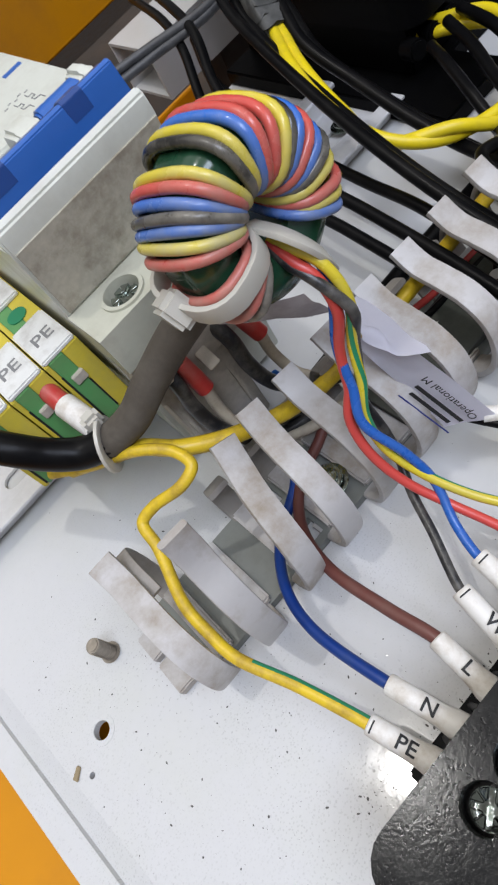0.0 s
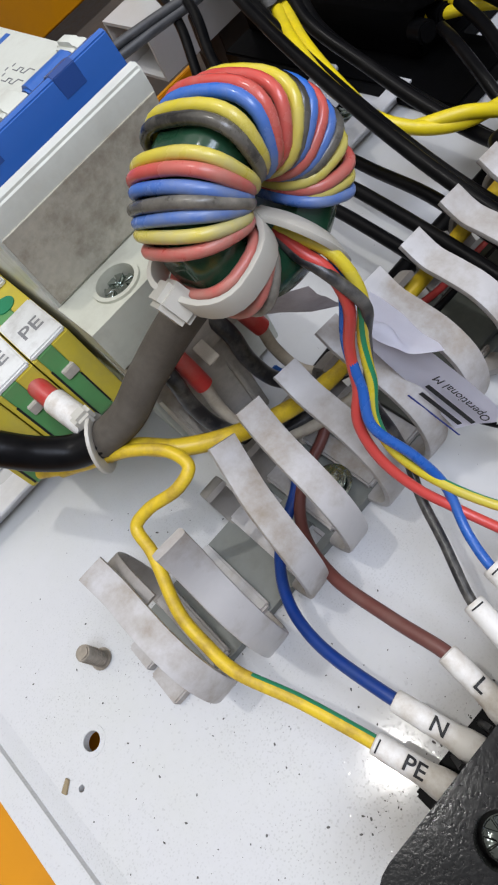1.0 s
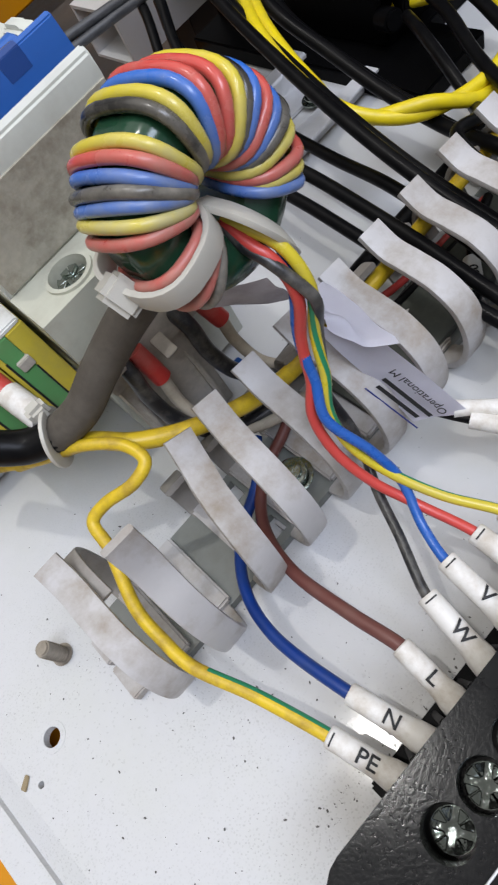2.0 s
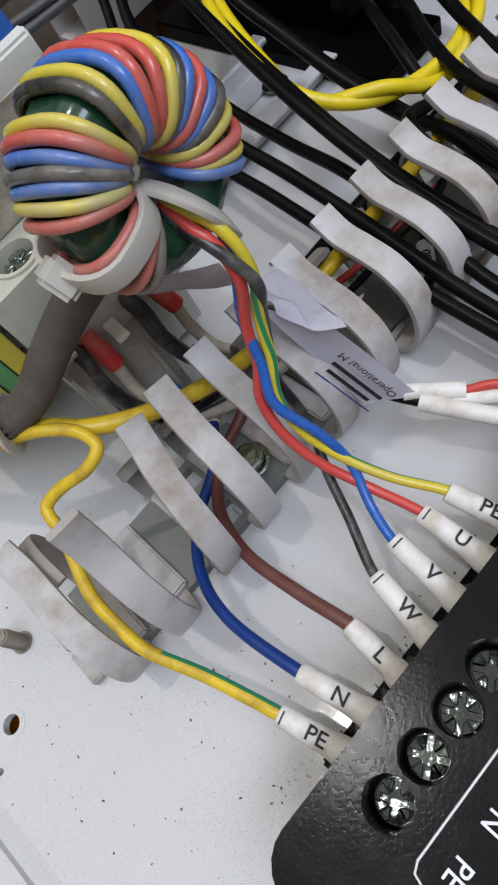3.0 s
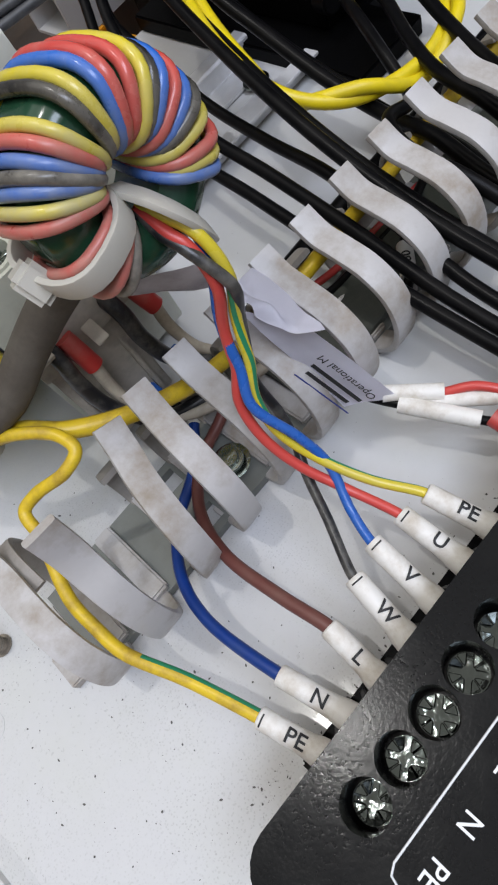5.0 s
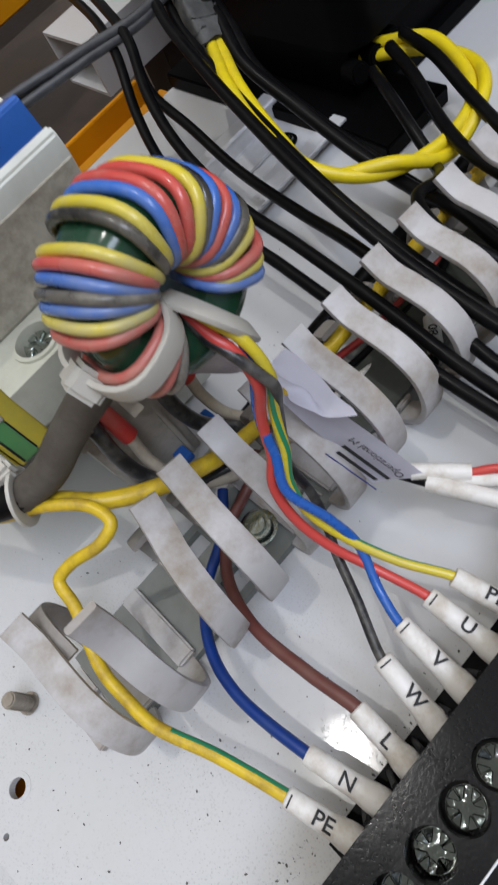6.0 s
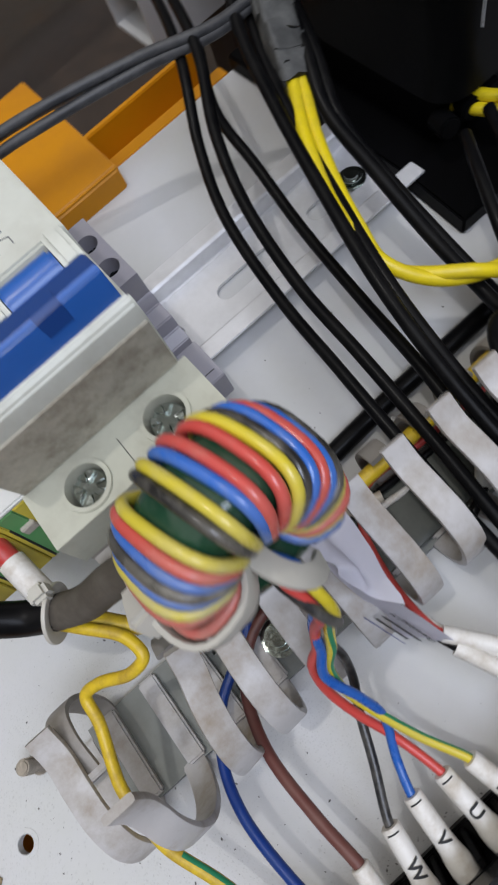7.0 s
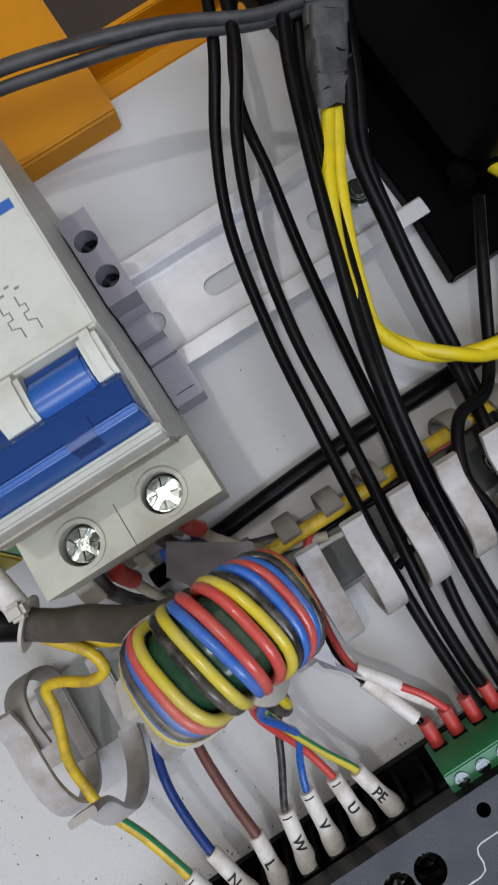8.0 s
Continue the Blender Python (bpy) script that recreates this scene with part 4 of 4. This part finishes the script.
# ---- wires under the breaker ----
for red, pale in (([(72.2, 20.8, 39.6), (72.4, 19.2, 36), (72.6, 18, 31.5)], [(72.6, 18.2, 32.2), (71.8, 15.5, 24), (73.5, 10, 16), (82, 5, 11), (98, 1, 10)]),
                  ([(89.4, 23, 36), (90, 21, 32.5), (90.9, 19.9, 28.4)], [(90.8, 20, 29), (90.6, 18.6, 21.7), (92.8, 15, 13), (100, 8, 9.5), (116, 2, 9.5)])):
    t = thing("breaker_lead", "grimy pale wire with a dusty red ferrule under the breaker", "wire", red[0], "breaker leads")
    part("ferrule", tube(spline(red, 4), 2.1, sides=16), M["red"], t, "dusty red ferrule")
    part("insulation", tube(spline(pale, 6), 1.4, sides=14), M["oldsleeve"], t)
for pts, r in (([(68.6, 23, 43), (68.6, 18.6, 39), (67.8, 17, 31.5), (68.6, 14, 24), (74, 9, 15), (88, 6, 10)], 1.7), ([(83.3, 24, 40), (84.2, 20.4, 34), (84.2, 19, 25), (87, 17, 15), (96, 11, 9), (112, 6, 8)], 1.9)):
    wire("breaker_lead", "glossy black wire under the breaker", M["leadblack"], pts, r, group="breaker leads")
dg = thing("dusty_terminal_strip", "dusty grey terminal strip below the breaker", "terminal strip", (76, 28, 4))
part("body", prism([(22.5, 4), (22.5, 30), (24.5, 34), (24.5, 46.5), (33.0, 46.5), (33.0, 4)], 64.5, 84, "x", 0.4), M["dirtygrey"], dg)
for k in range(3):
    part("divider", prism([(20.8, 6), (20.8, 23), (23.5, 31), (33, 31), (33, 6)], 65.2 + k * 7.6, 66.4 + k * 7.6, "x", 0.3), M["dirtygrey"], dg)
part("latch", prism([(17.6, 40.5), (17.0, 41.6), (21.5, 45.5), (22, 44.2)], 64.0, 68.6, "x", 0.2), M["dirtygrey"], dg)
part("latch", prism([(18.2, 33.5), (17.6, 34.4), (21.5, 37.8), (22, 36.6)], 76.0, 79.0, "x", 0.2), M["dirtygrey"], dg)
part("release_tab", box(76.5, 80, 17.5, 22, 9, 11, 0.3), M["blue"], dg, "blue release tab")
part("release_tab", box(86, 90, 17.5, 22, 12, 14, 0.3), M["blue"], dg, "blue release tab")

# ---- plug connector on the drive and its wires ----
pc = thing("plug_connector", "green plug-in terminal connector on the drive", "plug connector", (120, -57, 12), "")
part("housing", prism([(-62, 8), (-62, 22.5), (-56, 22.5), (-53.5, 19), (-53.5, 8)], 107.8, 150, "x", 0.3), M["plug"], pc)
for k in range(7):
    x = 111 + 5.6 * k
    part("wire_entry", box(x - 1.9, x + 1.9, -53.6, -53.2, 9.5, 15.5, 0), M["black"], pc)
    part("clamp_screw", disc((x, -58.5, 22.4), (0, 0, 1), 1.7, 0.5, round_by=0.1), M["darksteel"], pc)
    f = thing("wire_ferrule", "red insulated wire ferrule in the plug", "ferrule", (x, -52, 13), "red ferrules")
    part("collar", tube(spline([(x, -53.4, 13.2), (x, -46.8, 14.4)], 3), 1.75, sides=14), M["red"], f)


def marked(name, label, mats, points, end, radius, wrap=1.75):
    t = thing(name, label, "wire", points[0], "wires into the plug")
    part("insulation", tube(spline(points + [end], 8), radius, sides=12), mats, t)
    a, b = Vector(points[-1]), Vector(end)
    part("marker_sleeve", tube([a.lerp(b, f) for f in (0.0, 0.3, 0.6, 0.82)], wrap, sides=16), M["sleeve"], t, "plain white marker sleeve")


marked("signal_wire", "black wire with a white marker sleeve", M["blackwire"], [(160, 2, 5), (128, 3, 6), (112, 3, 8), (104.5, -3, 9.5), (101.5, -12, 11), (102.2, -25, 14.5), (104.0, -31.5, 15.0)], (111.0, -48.5, 13.6), 0.95)
marked("signal_wire", "red wire with a white marker sleeve", M["redwire"], [(160, 5, 5), (130, 6, 6.5), (115, 6, 10), (108, 0, 12), (104, -12, 13), (103.0, -24, 15.5), (103.8, -28.0, 16)], (112.2, -38.8, 14.6), 0.95)
wire("signal_wire", "thin red wire into the plug", M["redwire"], [(110.6, -37.0, 14.8), (114.2, -41.2, 15.8), (117.6, -48.2, 14.6)], 0.95)
marked("signal_wire", "white wire with a white marker sleeve", M["sleeve"], [(160, -1, 4.5), (125, 0, 5), (110, 0, 8), (103.6, -6, 10), (102.6, -14, 12), (104.2, -27, 13.5), (106.8, -33, 13.5)], (117.4, -47.6, 13.6), 0.9, 1.7)

# ---- torn paper label ----


def sheet_between(corners, rows, cols, wave, seed):
    """A thin crumpled sheet between four corners."""
    a, b, c, d = (Vector(p) for p in corners)
    bm = bmesh.new()
    n = (b - a).cross(d - a).normalized()
    grid = []
    for i in range(rows + 1):
        u = i / rows
        line = []
        for k in range(cols + 1):
            v = k / cols
            p = (a.lerp(b, v)).lerp(d.lerp(c, v), u)
            line.append(bm.verts.new(p + n * wave * noise.noise(Vector((u * 2.3 + seed, v * 2.3, seed)))))
        grid.append(line)
    faces = [bm.faces.new((grid[i][k], grid[i][k + 1], grid[i + 1][k + 1], grid[i + 1][k])) for i in range(rows) for k in range(cols)]
    bmesh.ops.solidify(bm, geom=faces, thickness=0.15)
    return bm, a, b, c, d, n


lb = thing("paper_label", "torn white paper label with blue print, caught in the duct", "paper label", (99, -12, 18))
s1 = sheet_between(((95.6, -3.6, 43.4), (104.2, 0.6, 35.6), (100.6, -20.6, 35.4), (96.2, -10.5, 38.5)), 12, 12, 3.2, 1.0)
part("upper_flap", s1[0], M["paper"], lb, "crumpled white flap")
s2 = sheet_between(((95.4, -6.0, 38.5), (100.4, -18.6, 34.8), (104.6, -31.0, 16.4), (97.4, -23.6, 16.4)), 10, 8, 0.6, 2.0)
part("printed_flap", s2[0], M["paper"], lb, "flap with blue printed lines")
a, b, c, d, n = s2[1:]
if n.dot(Vector((62, -79, 120)) - b) < 0:
    n = -n
along = (c - b).normalized()
down = (d - c)
down = (down - along * down.dot(along)).normalized()
turn = Matrix((-along, n.cross(-along), n)).transposed().to_4x4()
for k, text in enumerate(("Operational M",)):
    at = b.lerp(c, 0.52) + down * (2.6 + 2.6 * k) + n * 0.9
    part("printed_line", lettering(text, 2.5, Matrix.Translation(at) @ turn, 0.02), M["ink"], lb, "dark printed words " + text)
for k, (x0, x1, dark) in enumerate(((-6.5, 6.5, True), (-5.0, 6.0, True), (-7.2, 7.2, False))):
    q = b.lerp(c, 0.5) + down * (4.9 + 1.9 * k) + n * 0.9
    bar = box(x0, x1, -0.5 if dark else -0.2, 0.5 if dark else 0.2, -0.02, 0.02, 0)
    bmesh.ops.transform(bar, matrix=Matrix.Translation(q) @ turn, verts=bar.verts)
    part("printed_bar", bar, M["ink"] if dark else M["blueink"], lb)
s3 = sheet_between(((82.0, 13.8, 45.6), (96.4, -4.4, 43.2), (100.0, 10.6, 36.4), (84.8, 20.2, 41.4)), 8, 8, 1.4, 3.0)
part("dusty_flap", s3[0], M["oldpaper"], lb, "dusty grey flap")

# ---- crumbs of dirt lying on the plate ----
rng = random.Random(4)
crumbs = bmesh.new()
for k in range(700):
    if k >= 520:
        x, y = rng.uniform(30, 120), -54.6 + abs(rng.gauss(0, 1.6))
    elif k < 300:
        x, y = rng.gauss(22, 26), rng.gauss(-20, 26)
    else:
        x, y = rng.uniform(-10, 170), rng.uniform(-50, 60)
    if x < -11 or y < -55 or math.hypot(x, y) < 4:
        continue
    r = 0.06 + 0.20 * rng.random() ** 4
    start = len(crumbs.verts)
    made = bmesh.ops.create_icosphere(crumbs, subdivisions=1, radius=1.0)["verts"]
    m = Matrix.Translation((x, y, 0.05)) @ Matrix.Rotation(rng.uniform(0, 3.1), 4, "Z") @ Matrix.Diagonal((r * rng.uniform(0.7, 2.2), r, r * 0.5, 1))
    bmesh.ops.transform(crumbs, matrix=m, verts=made)
single("dirt_crumbs", crumbs, M["crumb"], "small dark crumbs of dirt strewn on the plate", "dirt", (20, -20, 0), kind="stuff")
chip = prism([(-1.6, -0.7), (1.4, -0.8), (1.7, 0.3), (-1.2, 0.8)], 0, 0.5, "z", 0.15)
bmesh.ops.transform(chip, matrix=Matrix.Translation((-9.8, -2.6, 0.02)) @ Matrix.Rotation(0.75, 4, "Z"), verts=chip.verts)
single("wood_chip", chip, M["chip"], "small brown chip lying near the plate edge", "chip", (-9.8, -2.6, 0))

mk = thing("wire_marker", "pale grey printed marker sleeve on a wire inside the duct", "wire marker", (133, -8, 6), "wire markers")
part("sleeve", tube(spline([(140.0, -5.7, 9.2), (133.4, -11.8, 8.6)], 4), 1.9, sides=18), M["marker"], mk)
part("insulation", tube(spline([(160, 4, 6), (150, 0, 8.2), (140.0, -5.7, 9.2), (133.4, -11.8, 8.6), (127, -14.5, 7.2)], 6), 1.2, sides=12), M["blackwire"], mk)
d_ = Vector((-6.6, -6.1, -0.6)).normalized()
up_ = Vector((-0.5, -0.6, 1.0))
up_ = (up_ - d_ * up_.dot(d_)).normalized()
part("printed_number", lettering("80", 3.0, Matrix.Translation((136.7, -8.7, 8.9)) @ Matrix((-d_, up_.cross(-d_), up_)).transposed().to_4x4(), 0.04, wrap=1.96, thick=0.04), M["ink"], mk)
